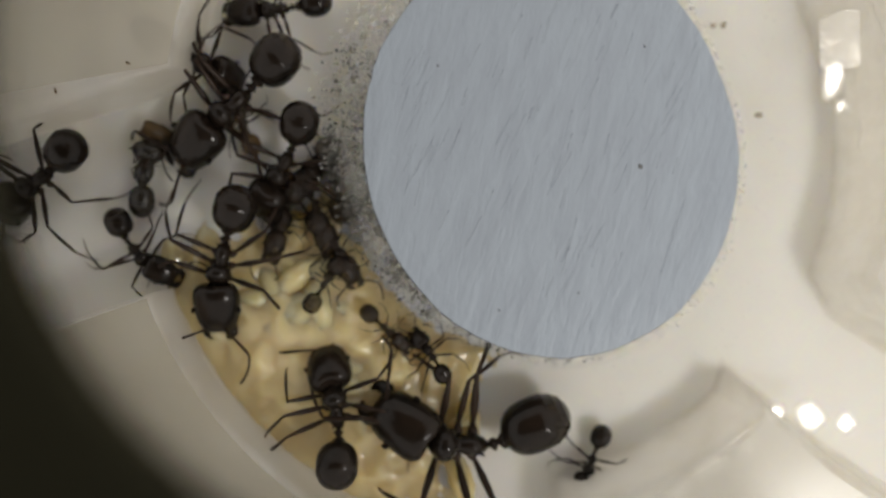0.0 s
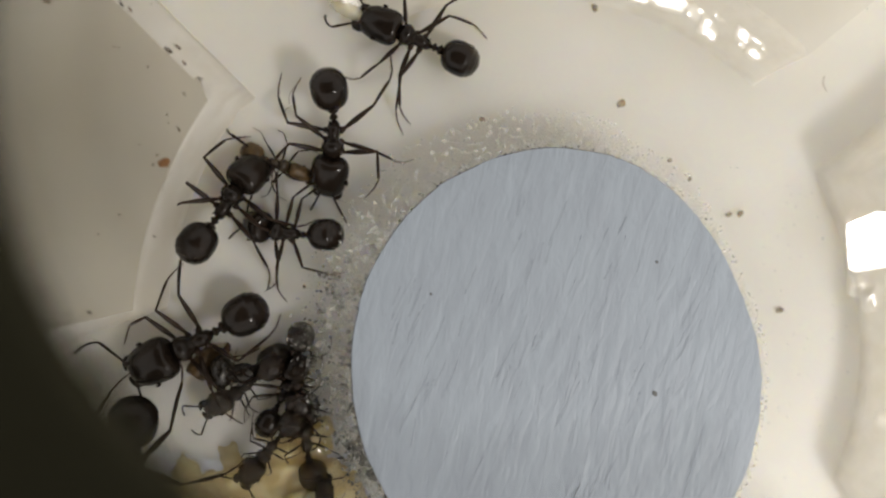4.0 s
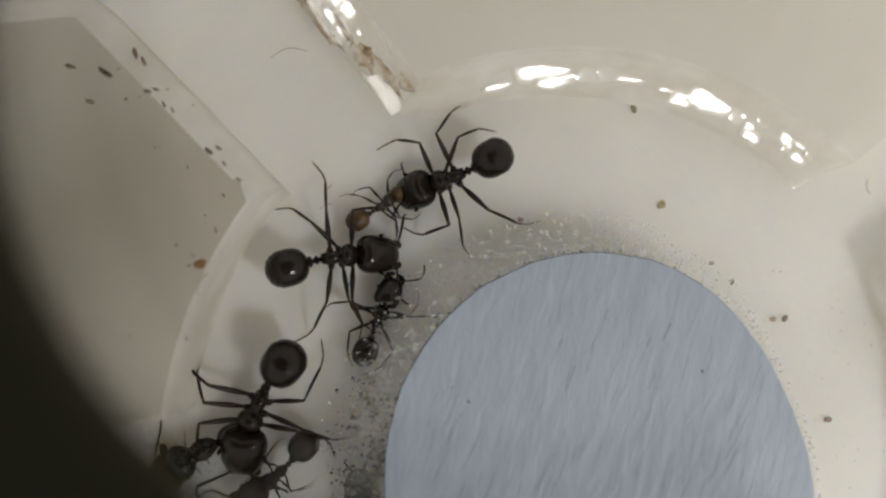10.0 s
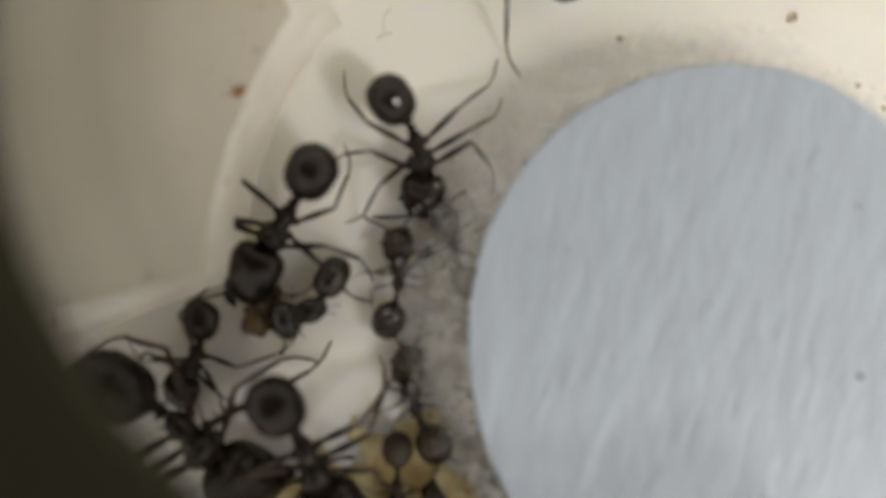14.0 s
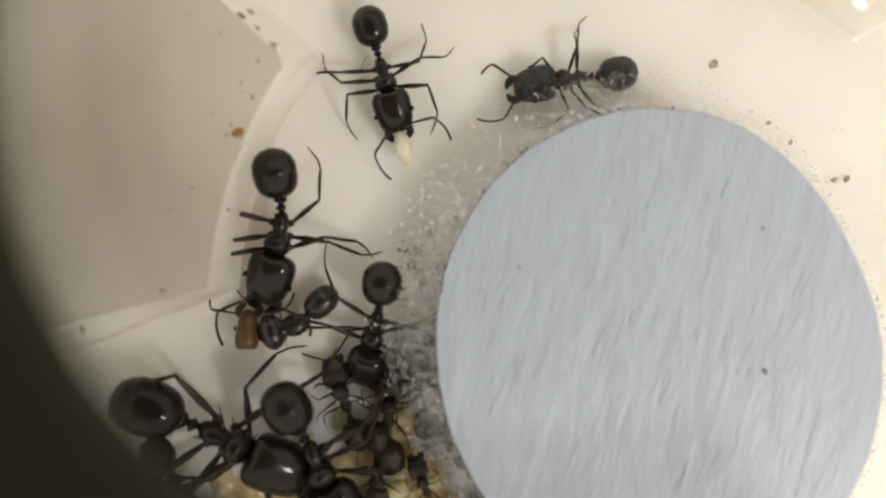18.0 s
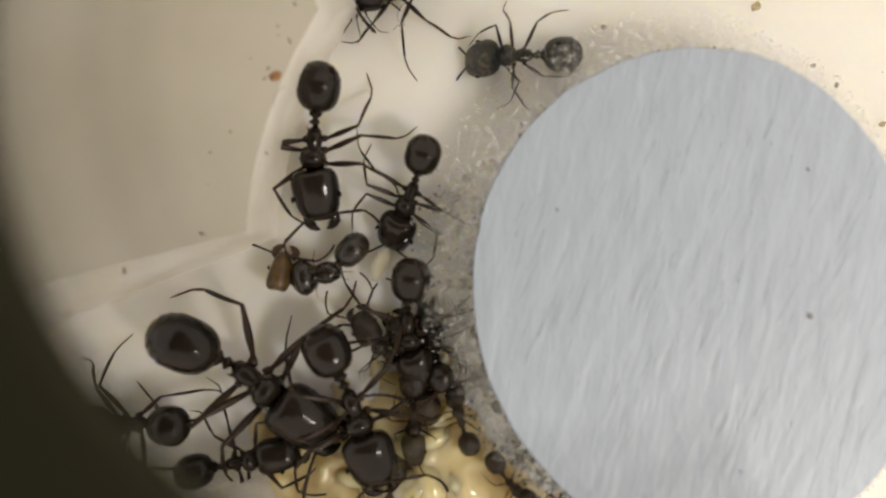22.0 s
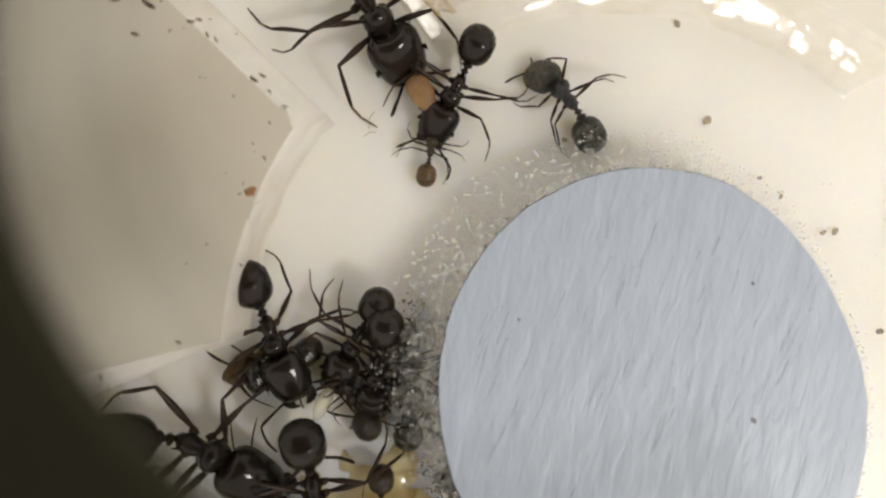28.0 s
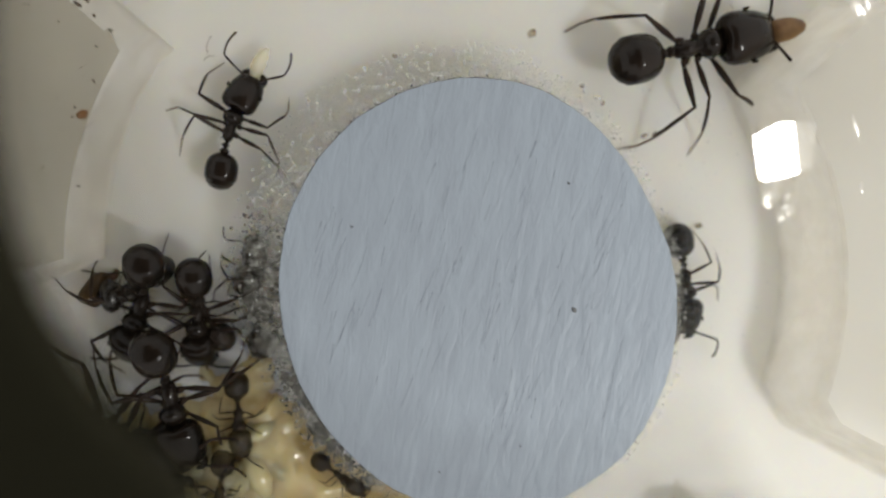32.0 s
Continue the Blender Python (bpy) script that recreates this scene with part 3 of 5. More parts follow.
scatter("glue_beads", 170, 40, 150, 0.0, 1.1, (0.008, 0.03), BEAD, "tiny glassy beads in the glue round the disc", "beads", None)
scatter("glue_beads", 120, 95, 155, 0.0, 1.1, (0.02, 0.06), BEAD, "frosty beads in the glue round the disc", "beads", None)
scatter("glue_frost", 800, 62, 165, 0.0, 1.0, (0.010, 0.034), BEAD, "fine frosty droplets on the glue round the disc", "frost", None)
scatter("glue_frost", 500, 150, 245, 0.0, 0.9, (0.012, 0.04), BEAD, "fine frosty droplets on the glue round the disc", "frost", None)
scatter("glue_frost", 190, 62, 150, 0.0, 0.9, (0.008, 0.022), SPARK, "specks of frost on the glue, whitened for glints", "frost", None)
scatter("dark_grit", 420, 160, 240, 0.0, 0.95, (0.014, 0.075), GRIME, "fine dark grit on the glue by the disc", "grit", None)
scatter("dark_grit", 90, 238, 285, 0.0, 0.5, (0.02, 0.05), GRIME, "fine dark grit packed against the disc", "grit", 0.9, 1.9)
scatter("dark_grit", 60, 60, 142, 0.0, 0.12, (0.02, 0.05), GRIME, "fine dark grit packed against the disc", "grit", 1.6, 2.2)


# ---- specks and stains ----
def speck(x, y, z, r, mat, label, name="dirt_speck", turn=None, stretch=1.4):
    v, f = blob(r * stretch, r * 1.4 / stretch, r * 0.5, int(x * 7), 0.8, 12, 7)
    ob = put(name, mesh_of(name, *in_mm((v, f)), mat), None, pose(x * MM, y * MM, (z + r * 0.3) * MM, 0, 0, (x * 77) % 360 if turn is None else turn))
    tagged(ob, label, "dirt")
    return ob


for x, y, z, r in [(2.74, 9.5, 0, 0.13), (7.6, 5.3, 0, 0.09), (7.15, 5.25, 0, 0.09), (9.3, 1.5, 0, 0.11), (-2.8, 8.7, 0.6, 0.08), (1.6, 13.2, 0, 0.10), (4.6, 7.3, 0.3, 0.07), (5.4, 6.6, 0.3, 0.07)]:
    speck(x, y, z, r, SPECK, "tiny brown speck on the pale floor")
speck(-13.84, 6.61, 3.0, 0.13, ORANGE, "small orange crumb on the plastic block")
for x, y, r in [(-18.45, 13.11, 0.12), (-17.32, 12.96, 0.16), (-17.19, 12.91, 0.12), (-17.73, 11.94, 0.11), (-15.85, 12.37, 0.09), (-15.59, 12.44, 0.08), (-15.30, 11.94, 0.08), (-15.01, 11.76, 0.07), (-13.72, 10.41, 0.11), (-13.43, 10.54, 0.09), (-13.20, 10.01, 0.07), (-13.19, 8.95, 0.06), (-13.37, 7.75, 0.06), (-16.33, 13.64, 0.14), (-16.03, 13.37, 0.12), (-14.17, 4.11, 0.05), (-18.9, 0.3, 0.08), (-16.3, 1.5, 0.08)]:
    speck(x, y, 3.0, r * 0.72, FLECK, "dark brown fleck on the edge of the plastic block", turn=-44 + 60 * noise.noise((x, y, 3)), stretch=1.9)


def dust(name, count, lo, hi, near, far, z, size, mat, label):
    """Fine dust strewn over a stretch of the plate, from angle lo to hi."""
    rnd = random.Random(count)
    pieces = []
    for i in range(count):
        x, y = polar(rnd.uniform(near, far), rnd.uniform(lo, hi))
        r = rnd.uniform(*size)
        pieces.append(moved(blob(r * rnd.uniform(1, 2), r, r * 0.6, i, 0.5, 6, 4), x, y, z, rnd.uniform(0, 360)))
    tagged(put(name, mesh_of(name, *in_mm(joined(pieces)), mat)), label, "dust", kind="stuff")


dust("glass_dust", 170, -75, 45, 8.6, 12.2, 0.03, (0.012, 0.035), DUST, "tiny pale glassy dust on the milky floor")
dust("glass_dust", 60, 45, 120, 15.5, 24.0, 3.02, (0.015, 0.04), DUST, "tiny pale glassy dust on the clear block")
dust("brown_dust", 9, 143, 172, 15.6, 17.2, 3.02, (0.02, 0.05), SPECK, "fine brown dust along the edge of the block")
dust("brown_dust", 8, 140, 146, 17.0, 24.0, 3.02, (0.02, 0.06), SPECK, "fine brown dust along the edge of the block")


def stain(x, y, z, long, wide, turn):
    v, f = blob(long, wide, 0.05, int(long * 31), 0.8, 16, 6)
    ob = put("stain", mesh_of("stain", *in_mm((v, f)), STAIN), None, pose(x * MM, y * MM, z * MM, 0, 0, turn))
    tagged(ob, "brown streak of dirt on the plastic wall", "dirt")


for x, y, z, long, wide in [(-8.8, 14.35, 1.7, 0.62, 0.3), (-8.0, 13.75, 1.75, 1.0, 0.2), (-7.15, 13.4, 1.9, 0.45, 0.28), (-9.6, 15.3, 1.9, 0.8, 0.12), (-10.7, 16.0, 0.9, 1.5, 0.2)]:
    stain(x, y, z, long, wide, 129)


# ---- brood ----
def larva(x, y, z, length, turn, tilt, mat, k):
    st = []
    for i in range(9):
        u = i / 8
        r = 0.46 * math.sin(math.pi * (0.08 + 0.86 * u)) ** 0.6 * (1.0 - 0.25 * u) * (1 + 0.05 * math.cos(i * math.pi))
        st.append(((u - 0.5) * length, r * length * 0.55, r * length * 0.55, 0.10 * length * math.sin(math.pi * u)))
    ob = put("larva", mesh_of("larva", *in_mm(loft(st, 10)), mat), None, pose(x * MM, y * MM, z * MM, 0, tilt, turn))
    tagged(ob, "waxy yellow ant larva in the brood heap" if mat is BROOD else "pale ant larva in the brood heap", "larva", "larvae in the brood heap")
    return ob


def brood_mat():
    """A low waxy heap that the larvae lie in."""
    n, m = 130, 50
    vs, fs = [], []
    for i in range(m + 1):
        for k in range(n + 1):
            deg = 186 + 83 * k / n
            r = 8.3 + 9.0 * i / m
            x, y = polar(r, deg)
            ragged = 0.10 + 0.10 * noise.noise((x * 0.9, y * 0.9, 7)) + 0.05 * noise.noise((x * 2.6, y * 2.6, 7))
            edge = max(0.0, min(1.0, 6.0 * (min(i / m, 1 - i / m) - ragged * 0.4), 4.0 * (min(k / n, 1 - k / n) - ragged)))
            z = 1.18 * edge * (0.82 + 0.3 * noise.noise((x * 1.1, y * 1.1, 3))) + 0.13 * edge * noise.noise((x * 1.9, y * 1.9, 1)) + 0.05 * edge * noise.noise((x * 4.5, y * 4.5, 1)) - 0.18
            vs.append((x, y - 0.4, z))
    for i in range(m):
        for k in range(n):
            a = i * (n + 1) + k
            fs.append((a, a + n + 1, a + n + 2, a + 1))
    ob = put("brood_heap", mesh_of("brood_heap", *in_mm((vs, fs)), BROOD))
    tagged(ob, "moist yellow heap of eggs and wax between disc and wall", "brood", kind="stuff")


brood_mat()
random.seed(11)
for i in range(18):
    deg = random.uniform(206, 258)
    r = random.uniform(10.4, 14.2 if deg > 208 else 12.5)
    x, y = polar(r, deg)
    larva(x, y - 0.4, 0.14 + 0.2 * random.random(), random.uniform(1.6, 2.6), random.uniform(0, 360), random.uniform(-15, 15), BROOD, i)


# ---- ants ----
def both(piece):
    v, f = piece
    return [(x, -y, z) for x, y, z in v], [tuple(reversed(q)) for q in f]


KNEES = [Vector((0.15, 0.37, 0.15)), Vector((-0.02, 0.42, 0.16)), Vector((-0.19, 0.37, 0.17))]


def leg_meshes(k, side):
    """Femur, tibia and tarsus of one leg from its hip: 0 front, 1 middle, 2 hind."""
    hip, ankle, mid, toe = [((0.03, 0.05, -0.04), (0.41, 0.46, -0.11), (0.50, 0.44, -0.20), (0.64, 0.37, -0.235)),
                            ((0.0, 0.06, -0.04), (-0.15, 0.70, -0.11), (-0.22, 0.76, -0.20), (-0.35, 0.82, -0.235)),
                            ((-0.03, 0.05, -0.04), (-0.52, 0.50, -0.11), (-0.63, 0.51, -0.20), (-0.82, 0.47, -0.235))][k]
    h, kn, an, mi, to = Vector(hip), KNEES[k], Vector(ankle), Vector(mid), Vector(toe)
    femur = tube([(0, 0, 0), h * 0.6, h, h.lerp(kn, 0.12), h.lerp(kn, 0.35), h.lerp(kn, 0.6), h.lerp(kn, 0.85), kn, kn + (kn - h) * 0.03],
                 (0.038, 0.034, 0.018, 0.022, 0.030, 0.027, 0.019, 0.015, 0.005), 8)
    bow = Vector((0, 0, 0.02))
    tibia = tube([kn, kn.lerp(an, 0.10), kn.lerp(an, 0.35) + bow, kn.lerp(an, 0.65) + bow, kn.lerp(an, 0.9), an], (0.012, 0.013, 0.017, 0.018, 0.015, 0.009))
    tarsus = tube([an, an.lerp(mi, 0.5), mi, mi.lerp(to, 0.3), mi.lerp(to, 0.34), mi.lerp(to, 0.62), mi.lerp(to, 0.66), to], (0.009, 0.011, 0.008, 0.010, 0.007, 0.009, 0.006, 0.005), 6)
    out = []
    for name, piece, mat in (("leg", femur, LIMB), ("tibia", tibia, LIMB), ("tarsus", tarsus, TIP)):
        out.append(mesh_of(name, *(both(piece) if side < 0 else piece), mat))
    return out


def feeler_mesh(side):
    """A long first joint, an elbow and a beaded whip."""
    pts = [(0, 0, 0), (0.07, 0.12, 0.05), (0.17, 0.27, 0.07), (0.20, 0.30, 0.06)]
    rad = [0.012, 0.013, 0.017, 0.010]
    for i in range(1, 15):
        u = i / 14
        pts.append((0.20 + 0.33 * u, 0.30 + 0.02 * math.sin(3.0 * u) - 0.06 * u * u, 0.06 - 0.18 * u))
        rad.append((0.013 if i % 2 else 0.009) + 0.004 * u)
    rad[-1] = 0.005
    piece = tube(pts, rad)
    return mesh_of("antenna", *(both(piece) if side < 0 else piece), LIMB)


def jaw_mesh(side, mat):
    """A broad curved jaw with a toothed inner edge."""
    pts = [(-0.02, 0.04, 0), (0.03, 0.07, 0), (0.08, 0.065, -0.01), (0.115, 0.03, -0.015), (0.13, -0.01, -0.015), (0.135, -0.05, -0.02)]
    body = tube(pts, (0.05, 0.054, 0.048, 0.037, 0.022, 0.007), 9)
    teeth = [tube([(0.07 + 0.02 * i, 0.03 - 0.012 * i, -0.012), (0.075 + 0.02 * i, -0.018 - 0.012 * i, -0.015)], (0.013, 0.002), 5) for i in range(3)]
    piece = joined([body] + teeth)
    return mesh_of("mandible", *(both(piece) if side < 0 else piece), mat)


def head_mesh(w, mat, taper=0.1):
    """A rounded square head with a shallow nape, frontal ridges and a dome."""
    st = []
    for u, f, z in [(-1.0, 0.30, 0.5), (-0.97, 0.56, 0.66), (-0.90, 0.76, 0.80), (-0.76, 0.90, 0.92), (-0.55, 0.98, 0.99), (-0.25, 1.0, 1.0), (0.1, 0.985, 0.97),
                    (0.4, 0.945, 0.90), (0.62, 0.88, 0.80), (0.80, 0.78, 0.66), (0.93, 0.64, 0.5), (1.0, 0.44, 0.34)]:
        st.append((0.25 * u, w * f * (1 - taper * ((u + 1) / 2) ** 1.3), 0.172 * z, -0.025 * u))
    vs, fs = loft(st, 26, 2.16)
    shaped = []
    for x, y, z in vs:
        nape = 0.028 * math.exp(-(y / (0.35 * w)) ** 2) * max(0.0, -x / 0.25 - 0.55) / 0.45
        ridge = 0.010 * math.exp(-((abs(y) - 0.07) / 0.022) ** 2) * math.exp(-((x - 0.10) / 0.07) ** 2) if z > 0 else 0.0
        shaped.append((x + nape, y, z + ridge))
    return mesh_of("head", shaped, fs, mat)


def thorax_mesh(mat):
    st = [(0.31, 0.028, 0.03, -0.015), (0.285, 0.045, 0.05, -0.01), (0.265, 0.08, 0.085, 0.0), (0.225, 0.116, 0.122, 0.025), (0.175, 0.131, 0.142, 0.04), (0.125, 0.118, 0.130, 0.035), (0.088, 0.083, 0.100, 0.012),
          (0.066, 0.060, 0.078, -0.004), (0.045, 0.066, 0.084, 0.0), (0.0, 0.078, 0.092, 0.006), (-0.05, 0.078, 0.090, 0.006), (-0.09, 0.066, 0.075, -0.002), (-0.115, 0.058, 0.060, -0.012), (-0.145, 0.030, 0.030, -0.02)]
    spines = [tube([(-0.085, 0.04 * s, 0.06), (-0.125, 0.052 * s, 0.095)], (0.014, 0.002), 5) for s in (1, -1)]
    return mesh_of("thorax", *joined([loft(st, 16)] + spines), mat)


def waist_mesh(mat):
    st = [(-0.13, 0.024, 0.026, -0.02), (-0.155, 0.024, 0.028, -0.012), (-0.178, 0.046, 0.070, 0.018), (-0.192, 0.050, 0.076, 0.022), (-0.208, 0.036, 0.046, 0.008), (-0.222, 0.023, 0.026, -0.005),
          (-0.238, 0.044, 0.046, 0.003), (-0.258, 0.066, 0.066, 0.010), (-0.276, 0.060, 0.060, 0.006), (-0.290, 0.038, 0.038, 0.0), (-0.31, 0.03, 0.03, 0)]
    return mesh_of("petiole", *loft(st, 14), mat)


def gaster_mesh(w, mat, long=0.25):
    st = []
    for u, f, step in [(-1.0, 0.12, 0), (-0.97, 0.30, 0), (-0.88, 0.53, 0), (-0.865, 0.56, 0.012), (-0.70, 0.755, 0), (-0.685, 0.77, 0.012), (-0.45, 0.92, 0), (-0.435, 0.93, 0.011),
                       (-0.15, 1.0, 0), (0.15, 1.005, 0), (0.45, 0.945, 0), (0.68, 0.815, 0), (0.85, 0.60, 0), (0.95, 0.36, 0), (1.0, 0.14, 0)]:
        st.append((long * u, w * f + step * 0.8, (w * 0.93) * f + step * 0.8, 0))
    return mesh_of("gaster", *loft(st, 24), mat)


KINDS = {}


def kind_meshes(kind):
    if kind not in KINDS:
        body = {"pale": BROWN, "dry": HUSK, "stuck": DULL, "sunk": FROSTED}.get(kind, CHITIN)
        bright = AMBER if kind in ("pale", "dry") else body
        hw, gw = {"big": (0.232, 0.205), "queen": (0.212, 0.20), "stuck": (0.20, 0.21), "pale": (0.155, 0.205), "dry": (0.15, 0.175)}.get(kind, (0.218, 0.205))
        KINDS[kind] = dict(head=head_mesh(hw, bright, 0.32 if kind == "dry" else 0.1), thorax=thorax_mesh(body), petiole=waist_mesh(body), gaster=gaster_mesh(gw, bright if kind == "pale" else body, 0.262 if kind == "queen" else 0.238),
                           legs=[(k, s, leg_meshes(k, s)) for k in range(3) for s in (1, -1)], feelers=[(s, feeler_mesh(s)) for s in (1, -1)],
                           jaws=[(s, jaw_mesh(s, TIP if kind in ("pale", "dry") else body)) for s in (1, -1)], eye=mesh_of("eye", *blob(0.032, 0.014, 0.028), CHITIN), width=hw, legs_by={"queen": 1.0, "big": 0.96, "stuck": 0.56, "pale": 0.8, "dry": 0.46, "sunk": 0.72}.get(kind, 1.0))
    return KINDS[kind]


BODY_H = 0.245
NECK, WAIST = Vector((0.27, 0, BODY_H)), Vector((-0.13, 0, BODY_H - 0.015))


def bent(pivot, yaw, pitch, rest):
    return Matrix.Translation(pivot) @ pose(0, 0, 0, 0, pitch, yaw) @ Matrix.Translation(-pivot) @ rest


def ant(kind, size, label):
    """An ant along +x, size is the millimetres from the middle of its head to that of its gaster."""
    k = kind_meshes(kind)
    h = BODY_H
    top = empty("ant")
    top.scale = (size * MM,) * 3
    tagged(top, label, "ant", "ants in the nest")
    dry = kind == "dry"
    thorax = put("thorax", k["thorax"], top, pose(0, 0, h))
    if dry:
        thorax.matrix_basis = pose(-0.06, 0, h)
        thorax.scale = (1.45, 1.75, 1.1)
    rests = {"petiole": pose(0, 0, h), "gaster": pose(-0.52, 0, h + 0.01, 0, random.uniform(-6, 8), 0), "head": pose(0.50, 0, h, 0, random.uniform(4, 14), -78 if dry else 0)}
    joints = {name: (put(name, k[name], top, rest), rest) for name, rest in rests.items()}
    head = joints["head"][0]
    for s, me in k["jaws"]:
        put("mandible", me, head, pose(0.215, 0.05 * s, -0.045, 0, 10, s * random.uniform(-6, 16)))
    for s in (1, -1):
        put("eye", k["eye"], head, pose(0.02, (k["width"] - 0.006) * s, 0.045))
    feelers = []
    for s, me in k["feelers"]:
        feelers.append((s, put("antenna", me, head, pose(0.19, 0.07 * s, 0.07, 0, random.uniform(-8, 20), s * random.uniform(-30, 30)))))
    legs = []
    for n, s, me in k["legs"]:
        rest = pose((0.19, 0.08, -0.03)[n], 0.07 * s, h - 0.03, 0, 0, s * (random.uniform(-26, 26) + (14, 0, -10)[n]))
        if dry:
            rest = pose((0.27, 0.17, 0.05)[n], (0.09, 0.05, 0.02)[n] * s, h + (0.06, 0.10, 0.12)[n], 0, 0, s * (66, 80, 94)[n])
        leg = put("leg", me[0], top, rest)
        by = k["legs_by"] * random.uniform(0.92, 1.1)
        leg.scale = (by, by, 1)
        knee = Vector((KNEES[n].x, KNEES[n].y * s, KNEES[n].z))
        fold = Matrix.Translation(knee) @ pose(0, 0, 0, 0, 0, s * (random.uniform(-38, 34) - (120 if dry else 0))) @ Matrix.Translation(-knee)
        put("tibia", me[1], leg, fold)
        put("tarsus", me[2], leg, fold, label="thin reddish-brown foot")
        legs.append((n, s, rest, leg))
    return top, legs, feelers, joints


ANTS = []


def colony(name_kind, size, label, rows, lift=0.0):
    """Rows: seconds, millimetres, heading, then yaw and pitch of the head and of the gaster in degrees."""
    made = ant(name_kind, size, label)
    ANTS.append((*made, size, rows, lift, name_kind))
    t, x, y, a = rows[0][:4]
    made[0].matrix_basis = pose(x * MM, y * MM, lift * MM, 0, 0, a) @ Matrix.Diagonal((size * MM,) * 3 + (1,))
    return rows, size


random.seed(5)
colony("big", 3.75, "large black harvester ant with a broad shiny head", [(0, -10.68, -1.72, -115, -3, 44, 3, 49), (1, -10.30, -1.33, -108, -2, 23, 2, 44), (2, -11.46, -1.05, -129, -4, 44, 4, 49), (3, -11.85, 1.05, -153, 0, 0, 0, 0), (4, -13.20, 0.27, -152, -2, 0, 2, 0), (4.5, -12.94, 1.56, -178, -7, 0, 7, 17), (6.5, -10.10, 3.35, -128, -4, 0, 4, 8), (7, -11.68, 2.93, -129, -2, 0, 2, 36), (8, -12.03, 1.10, -134, 3, 0, -3, 0), (9, -11.71, 2.41, -110, 16, 12, -16, 27), (10, -12.12, 1.73, -112, 14, 19, -14, 36), (11, -13.08, 2.15, -129, 7, 0, -7, 0), (12, -12.56, 3.05, -101, 9, 44, -9, 49), (13, -12.47, 3.66, -137, 10, 30, -10, 48), (14, -13.07, 3.13, -122, 5, 0, -5, 43), (17, -13.85, 2.96, -102, 4, 0, -4, 31), (18, -12.93, 3.64, -97, -12, 0, 12, 32), (19, -13.04, 4.29, -100, 3, 0, -3, 42), (20, -13.25, 4.43, -100, 0, 0, 0, 30), (21, -12.65, 4.77, -86, 9, 26, -9, 40), (22, -13.02, 4.77, -92, 9, 0, -9, 29), (23, -13.29, 3.97, -88, 11, 1, -11, 0), (24, -13.54, 3.71, -92, 9, 0, -9, 0), (25, -13.72, 3.27, -78, 10, 15, -10, 0), (28, -13.69, 1.71, -70, 3, 0, -3, 37), (29, -11.42, 0.42, -115, 3, 44, -3, 49), (32, -13.03, -0.49, -110, -3, 44, 3, 49)], 0)
colony("worker", 3.35, "slender black worker ant with thin brown feet", [(0, -14.68, 2.39, -24, 3, 44, -3, 49), (1, -13.66, 3.56, 18, -15, 0, 15, 32), (2, -13.56, 3.22, 54, -3, 44, 3, 49), (3, -12.55, 4.95, 73, -8, 39, 8, 42), (4, -12.34, 5.18, 57, -2, 26, 2, 41), (7, -11.06, 5.96, 38, -1, 42, 1, 42), (8, -11.62, 6.25, 58, -7, 44, 7, 34), (9, -11.31, 6.43, 50, -3, 17, 3, 0), (10, -9.66, 7.05, 10, -8, 23, 8, 29), (11, -9.63, 5.11, -55, -21, 28, 21, 49), (12, -9.81, 4.41, -85, -9, 44, 9, 49), (13, -9.56, 4.78, -87, -10, 44, 10, 49), (14, -9.00, 5.41, -75, -22, 44, 22, 49), (17, -9.59, 0.84, -98, -1, 0, 1, 45), (18, -9.61, 0.18, -103, -3, 28, 3, 49), (19, -10.03, -1.01, -105, 1, 0, -1, 33), (20, -9.80, -1.79, -96, 2, 0, -2, 37), (21, -9.87, -1.82, -96, 2, 39, -2, 47), (22, -9.76, -1.73, -85, 14, 9, -14, 33), (25, -9.73, -1.72, -85, 14, 44, -14, 49), (28, -9.67, 0.38, -101, 0, 44, 0, 49), (32, -10.92, -0.94, -95, 1, 44, -1, 49)], 0)
colony("worker", 3.35, "slender black worker ant with thin brown feet", [(0, -13.50, 14.00, -45, 0, 0, 0, 0), (1, -12.20, 12.20, -45, 0, 0, 0, 0), (2, -8.57, 8.51, -24, -5, 44, 5, 49), (3, -6.62, 9.27, -34, 5, 35, -5, 49), (4, -8.34, 8.03, -92, -9, 29, 9, 49), (7, -7.46, 9.74, -125, -10, 44, 10, 48), (8, -7.19, 10.18, -122, -11, 44, 11, 49), (9, -6.44, 9.90, -133, -11, 44, 11, 49), (10, -5.33, 10.19, -158, -3, 44, 3, 49), (11, -5.21, 11.01, -167, -1, 44, 1, 49), (12, -3.60, 11.21, -198, 11, 43, -11, 49), (13, -1.44, 10.48, -261, -3, 44, 3, 49), (14, -5.44, 11.48, -239, -5, 44, 5, 49), (14.5, -3.76, 10.08, -279, 0, 44, 0, 49), (15.5, 5.00, 11.30, -380, 0, 0, 0, 0), (16.3, 11.00, 11.30, -330, 0, 0, 0, 0), (17.2, 17.00, 17.50, -315, 0, 0, 0, 0), (19, 27.00, 28.00, -315, 0, 0, 0, 0)], 0)
